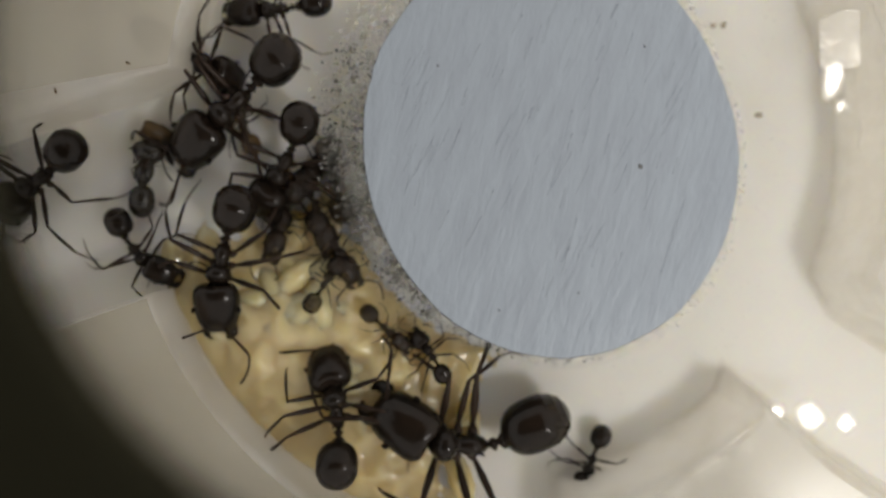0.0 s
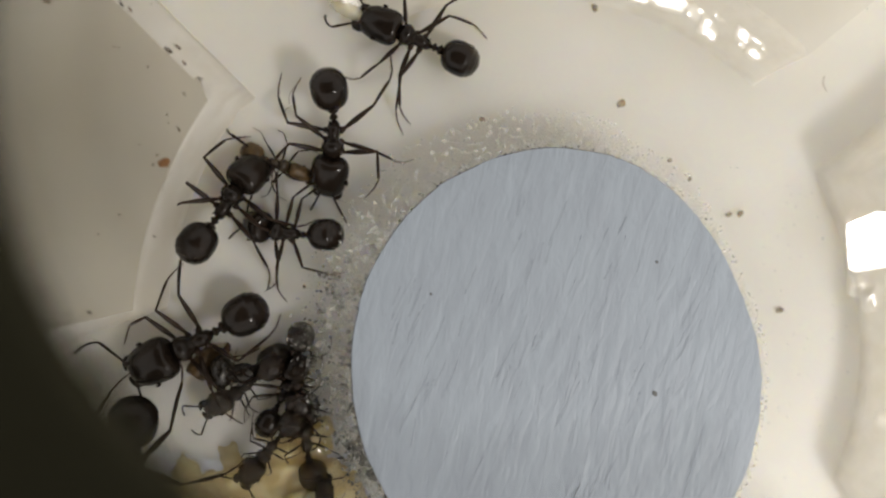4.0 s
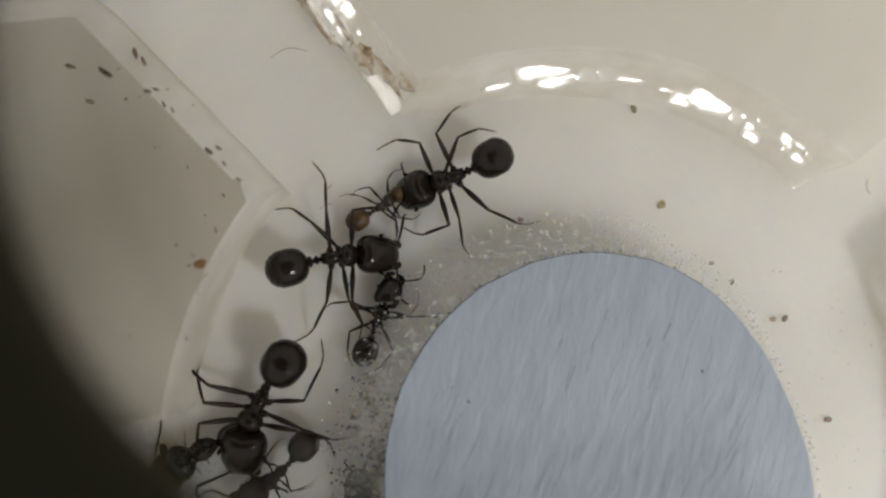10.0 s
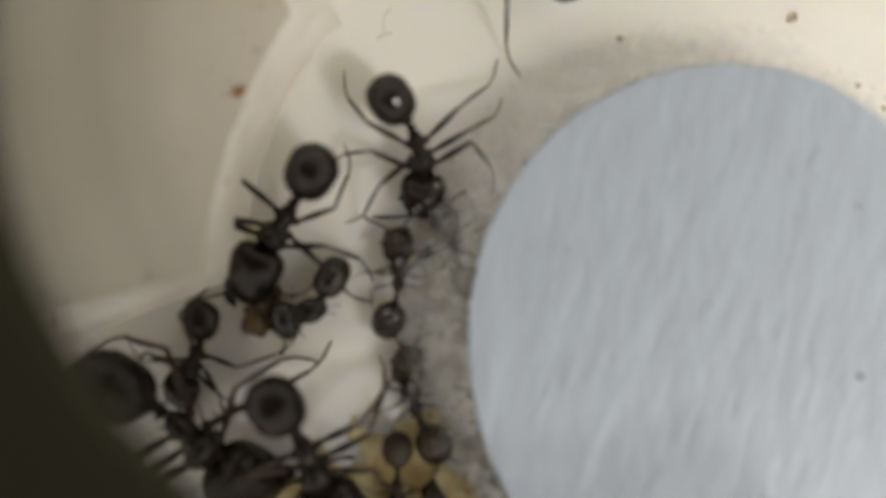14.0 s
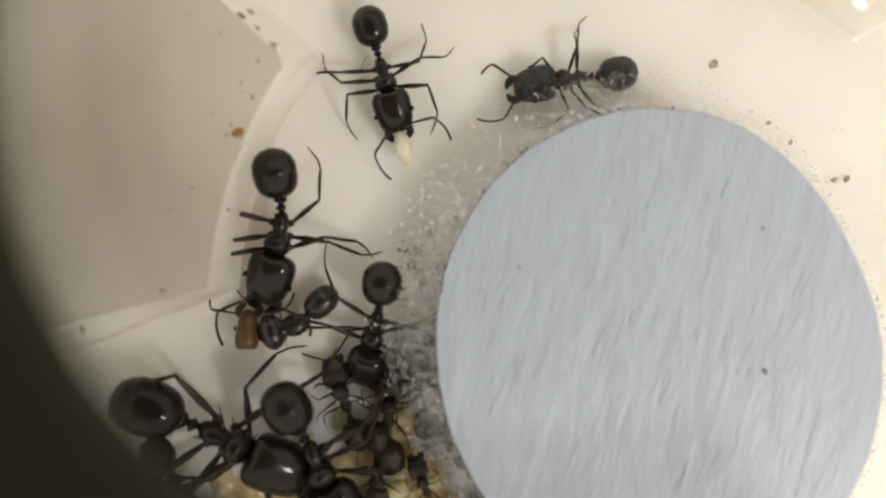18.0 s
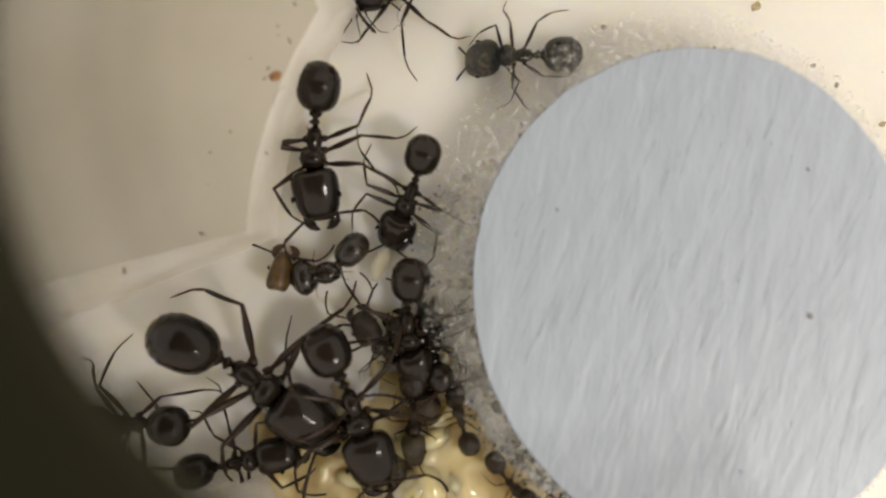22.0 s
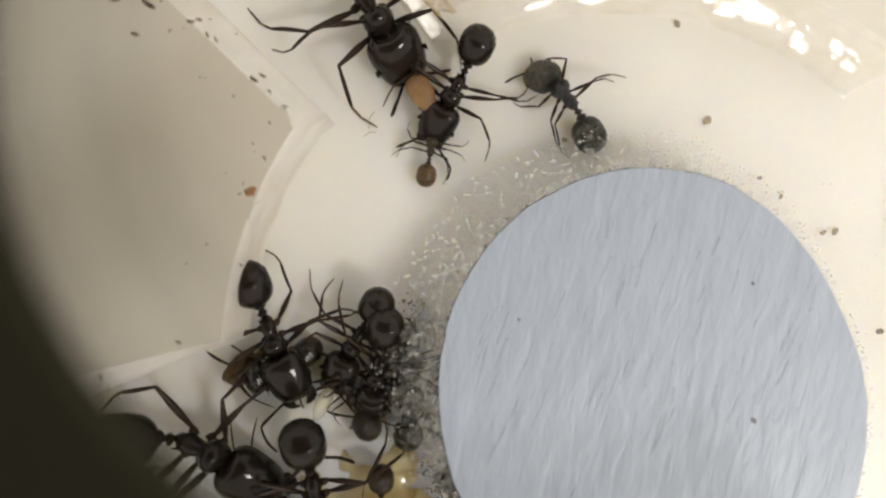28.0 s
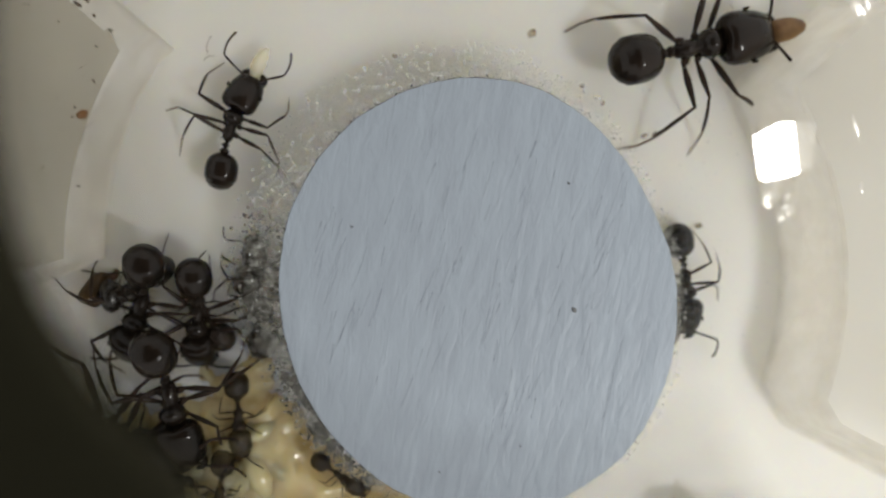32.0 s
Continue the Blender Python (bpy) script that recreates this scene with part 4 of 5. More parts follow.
larva_thief = colony("big", 3.05, "slender black worker ant with thin brown feet", [(0, -24.00, 29.00, -50, 0, 0, 0, 0), (14.5, -18.00, 21.00, -50, 0, 0, 0, 0), (16, -12.00, 14.20, -45, 0, 0, 0, 0), (16.5, -10.93, 8.70, -70, 6, 44, -6, 49), (17, -9.10, 12.06, -67, 2, 44, -2, 49), (18, -9.33, 9.18, -75, 0, 0, 0, 0), (19, -9.34, 4.84, -108, 3, 0, -3, 43), (20, -10.52, 2.40, -121, -1, 0, 1, 26), (21, -9.59, 3.39, -122, -4, 44, 4, 49), (22, -9.64, 2.91, -112, -2, 32, 2, 46), (23, -9.69, 2.76, -115, -2, 44, 2, 49), (24, -9.44, 3.87, -102, 4, 44, -4, 49), (25, -9.50, 3.26, -115, 11, 44, -11, 49), (28, -10.45, 1.42, -120, 3, 12, -3, 44), (29, -9.22, -1.81, -137, 3, 44, -3, 49), (30.5, -12.00, 3.00, -300, 0, 0, 0, 0), (32, -9.27, 6.07, -291, -8, 0, 8, 0)], 0)
colony("queen", 4.90, "very large glossy black ant with a swollen gaster", [(0, -29.00, -6.00, 0, 0, 0, 0, 0), (9.5, -26.00, -6.00, -10, 0, 0, 0, 0), (11.5, -19.00, -5.00, -30, 0, 0, 0, 0), (12, -16.25, -3.96, -33, -3, 36, 3, 44), (13, -16.28, -3.79, -32, -4, 39, 4, 47), (14, -15.97, -3.15, -40, -1, 27, 1, 38), (17, -15.11, -3.51, -32, -4, 0, 4, 11), (18, -15.12, -3.61, -26, -3, 0, 3, 7), (19, -15.42, -3.48, -29, -5, 0, 5, 22), (20, -15.23, -3.48, -31, 0, 0, 0, 16), (21, -15.30, -3.39, -33, -5, 0, 5, 25), (22, -15.34, -3.47, -35, -6, 0, 6, 26), (23, -15.33, -3.32, -35, -9, 0, 9, 30), (24, -15.36, -3.33, -35, -8, 0, 8, 25), (25, -15.28, -3.41, -36, -7, 0, 7, 23), (28, -16.38, -2.47, -23, -18, 10, 18, 35), (32, -15.00, -5.00, -35, 0, 0, 0, 0)], 0)
colony("big", 4.00, "large black harvester ant with a broad shiny head", [(0, -8.06, -11.69, 101, 8, 39, -8, 49), (1, -8.37, -11.46, 108, 10, 41, -10, 49), (2, -9.08, -10.92, 110, 1, 44, -1, 49), (5, -8.80, -12.50, 60, 0, 0, 0, 0), (8.5, -10.00, -10.00, 0, 0, 0, 0, 0), (10.5, -11.30, -7.50, -55, 0, 0, 0, 0), (12, -12.14, -4.50, -62, -1, 44, 1, 49), (13, -11.91, -4.69, -65, -2, 44, 2, 49), (14, -12.22, -3.83, -65, 1, 44, -1, 49), (17, -11.57, -4.36, -69, -7, 0, 7, 3), (18, -11.71, -4.31, -65, 1, 10, -1, 29), (19, -11.90, -4.17, -69, -2, 0, 2, 40), (20, -11.76, -4.50, -68, -1, 0, 1, 0), (21, -11.58, -4.48, -70, -7, 0, 7, 0), (22, -11.65, -4.44, -69, -5, 0, 5, 0), (23, -11.71, -4.68, -71, -4, 0, 4, 0), (24, -11.72, -4.24, -73, -7, 0, 7, 0), (25, -11.63, -4.14, -73, -5, 0, 5, 3), (28, -11.98, -3.92, -82, 1, 11, -1, 46)], 0.5)
colony("big", 4.10, "large black harvester ant with a broad shiny head", [(0, -12.92, -5.59, -98, 11, 0, -11, 32), (1, -12.62, -5.47, -102, 9, 0, -9, 39), (2, -13.74, -4.75, -91, 8, 0, -8, 34), (3, -13.92, -4.13, -84, 12, 0, -12, 32), (4, -15.51, -4.22, -102, 1, 44, -1, 49), (5.5, -19.00, -5.50, -150, 0, 0, 0, 0), (9, -30.00, -9.50, -155, 0, 0, 0, 0)], 0.2)
colony("big", 4.60, "large black harvester ant with a broad shiny head", [(0, -12.66, 0.62, -134, 0, 9, 0, 27), (1, -15.13, -0.20, -141, 4, 0, -4, 0), (1.5, -16.86, -1.76, -149, 2, 44, -2, 49), (2, -18.97, -4.82, -153, 0, 44, 0, 49), (2.5, -17.38, -1.37, -150, 1, 44, -1, 49), (3, -17.55, -1.44, -150, 1, 44, -1, 49), (4.5, -22.00, -5.00, -150, 0, 0, 0, 0), (8, -31.00, -9.50, -155, 0, 0, 0, 0)], 0)
colony("big", 3.80, "large black harvester ant with a broad shiny head", [(0, -20.30, -2.83, -141, 0, 44, 0, 47), (1, -21.06, -2.68, -147, 0, 44, 0, 49), (2, -23.00, -4.50, -155, 0, 0, 0, 0), (5, -30.00, -8.00, -160, 0, 0, 0, 0)], 0)
colony("worker", 2.60, "slender black worker ant with thin brown feet", [(0, -16.52, -5.53, -44, 17, 0, -17, 0), (1, -16.62, -5.61, -47, 12, 0, -12, 11), (2, -17.46, -6.54, -47, 9, 0, -9, 23), (4, -21.00, -6.00, -80, 0, 0, 0, 0), (7, -31.00, -10.00, -155, 0, 0, 0, 0)], 0)
colony("queen", 5.60, "very large glossy black ant with a swollen gaster", [(0, -2.78, -12.72, -183, -29, 0, 29, 0), (1, -3.17, -11.94, -178, -27, 0, 27, 0), (2, -3.33, -11.01, -176, -23, 26, 23, 30), (5, -3.00, -14.50, -200, 0, 0, 0, 0)], 0)
colony("worker", 1.75, "slender black worker ant with thin brown feet", [(0, -4.37, -9.23, 128, 7, 27, -7, 49), (1, -5.27, -8.80, 146, 2, 0, -2, 32), (2, -4.29, -9.60, 136, 0, 43, 0, 49), (4, -3.00, -10.50, 210, 0, 0, 0, 0)], 0.9)
colony("worker", 2.10, "slender black worker ant with thin brown feet", [(0, 2.50, -13.45, -110, -1, 0, 1, 0), (1, 2.98, -12.60, -99, -2, 37, 2, 34), (2.5, 1.50, -14.50, -120, 0, 0, 0, 0), (6, 1.00, -20.00, -95, 0, 0, 0, 0)], 0)
colony("worker", 2.90, "slender black worker ant with thin brown feet", [(0, -11.22, 4.60, -170, -6, 0, 6, 0), (1, -10.66, 4.53, -161, -3, 0, 3, 37), (2, -10.52, 4.39, -165, -5, 0, 5, 44), (3, -9.56, 4.89, -166, 3, 44, -3, 46), (4, -9.93, 4.27, -188, -9, 44, 9, 34), (4.5, -9.71, 4.41, -169, -2, 44, 2, 49), (7, -9.60, -4.50, -100, 0, 0, 0, 0), (10, -9.80, -9.00, -100, 0, 0, 0, 0), (13, -8.50, -13.00, -90, 0, 0, 0, 0)], 0)
larva_bearer = colony("worker", 3.15, "slender black worker ant with thin brown feet", [(0, 12.50, 12.80, -130, 0, 0, 0, 0), (1.3, 10.80, 9.50, -110, 0, 0, 0, 0), (2, 8.47, 6.18, -194, -2, 31, 2, 42), (2.5, 7.67, 7.60, -139, 1, 0, -1, 0), (3, 5.52, 7.00, -215, 4, 44, -4, 49), (3.5, 1.82, 10.15, -197, 2, 44, -2, 49), (4, -5.18, 11.52, -202, 0, 0, 0, 0), (4.5, -10.11, 13.35, -219, 1, 0, -1, 0), (5.5, -13.20, 14.30, -225, 0, 0, 0, 0), (7.5, -19.00, 21.00, -230, 0, 0, 0, 0)], 0)
seed_bearer = colony("big", 4.60, "large black ant holding an amber seed in its jaws", [(0, -21.00, 25.00, -50, 0, 0, 0, 0), (20, -20.00, 24.00, -50, 0, 0, 0, 0), (21.5, -13.50, 15.50, -52, 0, 0, 0, 0), (22.4, -11.30, 13.60, -75, 0, 0, 0, 0), (23, -10.81, 11.85, -94, 0, 40, 0, 49), (24, -11.05, 10.37, -93, 0, 38, 0, 46), (25, -11.56, 9.39, -92, 2, 44, -2, 49), (27.5, -11.87, 10.21, -68, 1, 44, -1, 49), (28, -10.08, 13.60, -56, -3, 44, 3, 49), (28.5, -12.42, 13.23, -6, 2, 0, -2, 0), (29, -10.16, 12.13, -20, 2, 0, -2, 0), (29.5, -8.05, 11.07, -7, 2, 0, -2, 0), (30, -2.74, 10.19, -3, 0, 0, 0, 0), (30.5, 1.27, 9.56, -6, -3, 0, 3, 0), (31, 5.66, 8.66, -11, 0, 0, 0, 16), (31.5, 8.01, 9.14, 10, 0, 24, 0, 49), (32, 8.67, 8.47, 10, -1, 0, 1, 22)], 0)
colony("big", 3.20, "slender black worker ant with thin brown feet", [(0, 26.00, 27.00, -135, 0, 0, 0, 0), (18, 22.00, 22.00, -135, 0, 0, 0, 0), (19.3, 14.00, 14.00, -140, 0, 0, 0, 0), (20, 6.34, 8.10, -167, 5, 44, -5, 49), (20.5, 4.40, 9.19, -166, -6, 42, 6, 49), (21, -9.81, 10.55, -152, 2, 28, -2, 49), (22, -9.66, 10.16, -176, -2, 0, 2, 30), (23, -9.06, 7.32, -122, -4, 0, 4, 0), (24, -8.57, 7.39, -133, -4, 33, 4, 16), (25, -9.83, 6.12, -127, 0, 0, 0, 0), (27.5, -5.98, 8.97, -114, -2, 44, 2, 49), (28, -6.77, 10.69, -118, -1, 29, 1, 38), (28.5, -4.66, 11.56, -165, 2, 16, -2, 49), (29, -3.51, 9.96, -237, -3, 30, 3, 45), (29.5, -0.37, 10.82, -336, -4, 0, 4, 0), (30, 3.81, 10.29, -377, -3, 0, 3, 17), (30.5, 7.33, 9.77, -370, 4, 21, -4, 41), (31, 13.62, 13.04, -309, 3, 20, -3, 0), (31.5, 15.22, 15.36, -320, 6, 38, -6, 42), (32, 18.50, 17.50, -310, 0, 0, 0, 0)], 0)
colony("worker", 2.75, "slender black worker ant with thin brown feet", [(0, -25.00, -3.00, 0, 0, 0, 0, 0), (10, -23.00, -4.00, 0, 0, 0, 0, 0), (11.5, -15.31, -0.70, -53, -2, 40, 2, 46), (12, -15.97, -1.49, -27, 5, 0, -5, 23), (13, -15.81, -1.18, -66, -15, 17, 15, 32), (14, -15.84, -1.03, -114, -7, 44, 7, 49), (17, -16.47, -4.89, -74, 5, 0, -5, 27), (18, -16.74, -5.45, -68, 4, 0, -4, 40), (19.5, -16.00, -7.00, -60, 0, 0, 0, 0), (22, -13.00, -10.50, -50, 0, 0, 0, 0)], 0)
colony("big", 3.40, "large black harvester ant with a broad shiny head", [(0, -29.00, -10.00, 0, 0, 0, 0, 0), (18, -25.00, -7.00, 10, 0, 0, 0, 0), (20, -19.09, -5.38, -169, -2, 44, 2, 49), (21, -19.71, -4.82, -178, 2, 44, -2, 47), (22, -19.63, -5.24, -174, 3, 43, -3, 43), (23, -19.21, -5.17, -176, 0, 35, 0, 41), (24, -19.50, -4.90, -176, -4, 34, 4, 40), (25, -20.36, -3.62, -89, 6, 34, -6, 49), (27.5, -21.66, -3.98, -165, 1, 19, -1, 34), (28, -20.50, -4.50, -180, 0, 0, 0, 0)], 0)
colony("worker", 3.00, "slender black worker ant with thin brown feet", [(0, -30.00, -11.00, 20, 0, 0, 0, 0), (17, -24.00, -8.50, 20, 0, 0, 0, 0), (18.8, -17.50, -7.30, 5, 0, 0, 0, 0), (20, -15.55, -6.43, -5, -2, 0, 2, 0), (21, -15.28, -6.46, -4, -10, 15, 10, 0), (22, -15.84, -6.55, 11, -1, 0, 1, 0), (23, -15.97, -6.51, 13, -1, 0, 1, 14), (24, -15.82, -6.61, 11, -4, 0, 4, 0), (25, -15.75, -6.56, 5, -8, 0, 8, 0), (28, -14.00, -7.00, -20, 0, 0, 0, 0)], 0.3)
colony("stuck", 2.50, "dark ant huddled in the grit beside the metal disc", [(0, -9.31, -3.58, -67, -2, 0, 2, 24), (1, -9.09, -3.17, -74, 0, 0, 0, 17), (2, -9.58, -2.61, -73, 6, 26, -6, 41), (3, -8.84, -4.01, -90, -15, 44, 15, 49), (4, -9.63, -0.93, -89, 9, 0, -9, 25), (7, -11.13, -1.02, -147, -15, 0, 15, 0), (8, -11.07, -1.05, -141, -13, 0, 13, 0), (9, -11.26, -0.53, -144, -6, 0, 6, 0), (10, -11.30, -0.74, -137, -8, 0, 8, 0), (11, -10.51, -0.56, -124, 3, 0, -3, 0), (12, -9.83, 0.43, -293, -2, 0, 2, 23), (13, -9.82, 0.84, -287, 0, 16, 0, 42), (14, -9.58, 1.27, -274, 14, 41, -14, 49), (17, -10.56, -2.74, -260, 1, 0, -1, 34), (18, -10.71, -2.62, -250, 2, 44, -2, 49), (19, -10.71, -2.54, -250, 10, 42, -10, 43), (20, -10.43, -2.71, -233, 5, 0, -5, 0), (21, -10.42, -2.95, -229, -8, 0, 8, 0), (22, -10.47, -2.79, -222, -16, 0, 16, 0), (23, -10.46, -2.67, -206, -26, 0, 26, 35), (25, -10.45, -2.72, -207, -10, 38, 10, 49), (28, -10.71, -0.79, -244, 0, 44, 0, 49)], 0.2)
colony("stuck", 2.70, "dark ant huddled in the grit beside the metal disc", [(0, -8.70, -2.12, 107, 0, 44, 0, 49), (4, -9.24, -3.63, 96, -6, 41, 6, 49), (8, -7.55, -2.96, 92, 0, 44, 0, 49), (12, -9.01, -2.28, 115, -14, 43, 14, 46), (17, -9.13, -3.15, 88, -5, 38, 5, 36), (22, -9.49, -3.35, 109, 8, 0, -8, 4), (25, -9.45, -3.28, 107, 6, 0, -6, 0), (28, -8.85, -0.93, 100, 1, 36, -1, 44)], 0)
colony("stuck", 1.80, "dark ant huddled in the grit beside the metal disc", [(0, -8.80, -6.50, 60, 0, 0, 0, 0), (12, -7.94, -5.75, 136, 0, 44, 0, 49), (17, -7.92, -5.80, 126, -7, 44, 7, 49), (20, -7.66, -4.92, 89, 0, 26, 0, 35), (21, -7.74, -4.84, 104, -3, 37, 3, 42), (22, -7.93, -5.03, 105, -5, 39, 5, 45), (24, -7.74, -4.98, 108, 1, 44, -1, 44), (25, -7.75, -5.00, 105, -1, 44, 1, 46), (28, -6.77, -4.69, 106, 2, 44, -2, 46)], 0.8)
colony("stuck", 1.70, "dark ant huddled in the grit beside the metal disc", [(0, -6.30, -8.20, -40, 0, 0, 0, 0), (12, -6.50, -7.60, -40, 0, 0, 0, 0), (17, -5.91, -7.30, -44, 2, 44, -2, 49), (20, -5.86, -7.31, -38, 3, 34, -3, 49), (21, -5.98, -7.32, -48, 4, 44, -4, 49), (22, -6.21, -7.23, -47, 9, 18, -9, 35), (23, -6.07, -7.54, -45, 2, 43, -2, 49), (24, -5.88, -7.73, -43, 1, 42, -1, 49), (25, -4.86, -8.00, -49, 1, 44, -1, 49), (28, -5.80, -7.50, -40, 0, 0, 0, 0)], 0.8)
colony("stuck", 2.30, "dark ant huddled in the grit beside the metal disc", [(0, -8.49, -4.98, -55, -6, 0, 6, 15), (1, -8.87, -5.11, -82, 2, 0, -2, 0), (2, -10.22, -4.62, -121, 1, 0, -1, 0), (3, -9.97, -4.55, -127, 5, 0, -5, 0), (4, -10.53, -3.73, -129, 1, 0, -1, 0), (7, -9.81, -2.18, -113, 4, 0, -4, 20), (9, -11.00, -6.00, -110, 0, 0, 0, 0), (12, -10.50, -8.00, -100, 0, 0, 0, 0)], 0.4)
colony("stuck", 2.30, "dark ant huddled in the grit beside the metal disc", [(0, -10.62, -3.94, -107, 2, 0, -2, 24), (1, -10.27, -3.89, -120, -1, 0, 1, 5), (2, -10.45, -3.89, -142, 0, 33, 0, 49), (3, -10.28, -3.40, -136, 0, 0, 0, 0), (4, -11.51, -1.48, -145, -5, 0, 5, 3), (7, -9.78, 0.02, -130, -9, 44, 9, 49), (9, -10.20, -3.00, -100, 0, 0, 0, 0), (14, -9.60, -5.00, -90, 0, 0, 0, 0)], 0.3)
colony("worker", 2.30, "slender black worker ant with thin brown feet", [(0, -10.20, -3.00, 60, 0, 0, 0, 0), (7, -9.90, -1.50, 75, 0, 0, 0, 0), (8, -8.10, -1.67, 251, 0, 44, 0, 49), (9, -8.97, 2.15, 108, -15, 43, 15, 37), (10, -7.97, 4.76, 70, 0, 0, 0, 0), (11, -8.25, 5.57, 128, 5, 44, -5, 41), (12, -8.77, 0.81, 110, 1, 37, -1, 31), (13, -8.50, 0.56, 107, 0, 42, 0, 35), (14, -7.88, 2.21, 110, -6, 44, 6, 49), (17, -7.85, -2.11, 99, 4, 44, -4, 49), (22, -8.81, -2.56, 101, 0, 20, 0, 45), (28, -8.55, 0.17, 96, 0, 8, 0, 42)], 0)
colony("sunk", 3.00, "black ant crawling beneath the frosted glue", [(0, 24.00, 22.00, -135, 0, 0, 0, 0), (15.5, 15.00, 14.50, -140, 0, 0, 0, 0), (16.5, 7.42, 5.91, -200, -6, 44, 6, 49), (17, 5.41, 9.14, -168, 0, 43, 0, 49), (17.5, -0.40, 9.26, -175, 3, 44, -3, 49), (18, -2.43, 8.84, -172, 0, 0, 0, 31), (19, -4.40, 8.70, -168, 2, 22, -2, 28), (20, -3.84, 8.87, -170, 2, 42, -2, 45), (21, -5.97, 7.43, -156, 2, 33, -2, 44), (22, -5.71, 7.72, -178, -3, 44, 3, 49), (23, -6.09, 7.56, -178, -3, 44, 3, 49), (24, -5.59, 7.42, -172, 0, 44, 0, 49), (25, -4.50, 8.25, -146, 4, 44, -4, 49), (27.5, -3.63, 8.75, -154, 0, 44, 0, 49), (28, -2.65, 10.17, -229, 10, 44, -10, 49), (28.5, -1.93, 11.01, -272, 1, 40, -1, 49), (29, 0.83, 9.92, -150, 4, 0, -4, 34), (29.5, 3.08, 9.63, -166, 3, 14, -3, 0), (30, 4.46, 7.98, -20, 1, 0, -1, 24), (30.5, 5.36, 6.73, -26, -1, 44, 1, 49), (31, 6.02, 6.80, -30, 2, 16, -2, 42), (31.5, 7.57, 3.23, -54, -2, 0, 2, 38), (32, 8.40, -0.59, -88, -5, 0, 5, 29)], 0)
colony("pale", 1.95, "small brown ant dragged along by its nest mates", [(0, -12.50, -0.01, 110, 1, 44, -1, 49), (1, -10.98, 3.12, 146, -6, 40, 6, 44), (2, -12.01, 5.78, 211, 2, 44, -2, 49), (3, -10.49, 6.90, 298, -28, 18, 28, 49), (4, -10.52, 6.90, 339, 1, 19, -1, 49), (7, -10.07, 7.87, 410, -10, 0, 10, 0), (8, -9.47, 8.09, 389, 4, 44, -4, 49), (9, -8.82, 8.58, 385, -1, 44, 1, 49), (10, -7.99, 9.04, 397, 5, 32, -5, 0), (11, -7.39, 10.18, 415, -12, 31, 12, 25), (12, -5.86, 11.50, 372, -4, 44, 4, 49), (13, -1.58, 11.66, 461, 0, 44, 0, 49), (14.3, -4.25, 11.81, 334, 0, 44, 0, 49), (15.5, 6.40, 11.20, 340, 0, 0, 0, 0), (16.3, 12.00, 12.00, 390, 0, 0, 0, 0), (17.2, 18.00, 18.50, 405, 0, 0, 0, 0), (19, 28.00, 29.00, 405, 0, 0, 0, 0)], 0)
colony("pale", 1.85, "small brown ant dragged along by its nest mates", [(0, 27.00, 28.00, -135, 0, 0, 0, 0), (18, 23.00, 23.00, -135, 0, 0, 0, 0), (19.3, 15.00, 15.00, -140, 0, 0, 0, 0), (20, 4.20, 7.21, 26, 0, 44, 0, 49), (21, -12.48, 9.24, 24, 6, 44, -6, 49), (22, -11.74, 9.76, 19, -2, 44, 2, 49), (23, -10.78, 4.93, 67, -4, 33, 4, 21), (24, -10.90, 5.31, 56, -5, 44, 5, 40), (25, -11.80, 3.70, 66, -6, 26, 6, 29), (27.5, -7.08, 6.35, 71, 0, 44, 0, 49), (28, -7.76, 8.35, 81, 2, 29, -2, 34), (28.5, -7.50, 10.77, 18, 2, 44, -2, 45), (29, -5.06, 11.61, -60, -3, 20, 3, 49), (29.5, 2.72, 12.11, -155, 7, 44, -7, 49), (30, 6.44, 9.58, -193, 0, 44, 0, 49), (31, 14.76, 14.99, -91, -3, 44, 3, 49), (31.5, 16.89, 17.09, -119, 0, 44, 0, 49), (32, 19.50, 18.70, -130, 0, 0, 0, 0)], 0)
colony("dry", 2.90, "curled dead brown ant on the pale floor", [(0, -16.26, -2.04, 78, -5, 43, 5, 49), (1, -15.05, -0.75, 79, -16, 44, 16, 49), (2, -10.90, -3.91, 227, -11, 44, 11, 49), (3, -11.11, -1.54, 273, -42, 44, 48, 49), (4, -11.86, -0.98, 177, -31, 44, 31, 49), (7, -13.20, -1.20, 200, 0, 0, 0, 0), (10, -14.32, -0.15, 212, 10, 44, -10, 49), (11, -12.81, -0.91, 213, -20, 44, 20, 28), (12, -12.82, -0.15, 194, -33, 0, 33, 25), (13, -12.92, -0.07, 193, -37, 0, 37, 0), (14, -12.54, 0.29, 200, -41, 14, 41, 17), (17, -12.59, 0.16, 199, -28, 0, 28, 31), (18, -12.75, 0.07, 196, -27, 0, 27, 21), (19, -12.92, 0.04, 192, -30, 0, 30, 0), (20, -12.95, -0.08, 191, -28, 10, 28, 36), (21, -12.90, 0.09, 197, -26, 0, 26, 22), (22, -12.93, 0.07, 191, -33, 0, 33, 0), (23, -12.94, 0.11, 189, -32, 0, 32, 0), (24, -12.96, -0.01, 193, -30, 0, 30, 0), (25, -12.94, 0.01, 196, -27, 0, 27, 0), (28, -13.64, 0.01, 186, -35, 44, 35, 49)], 0)


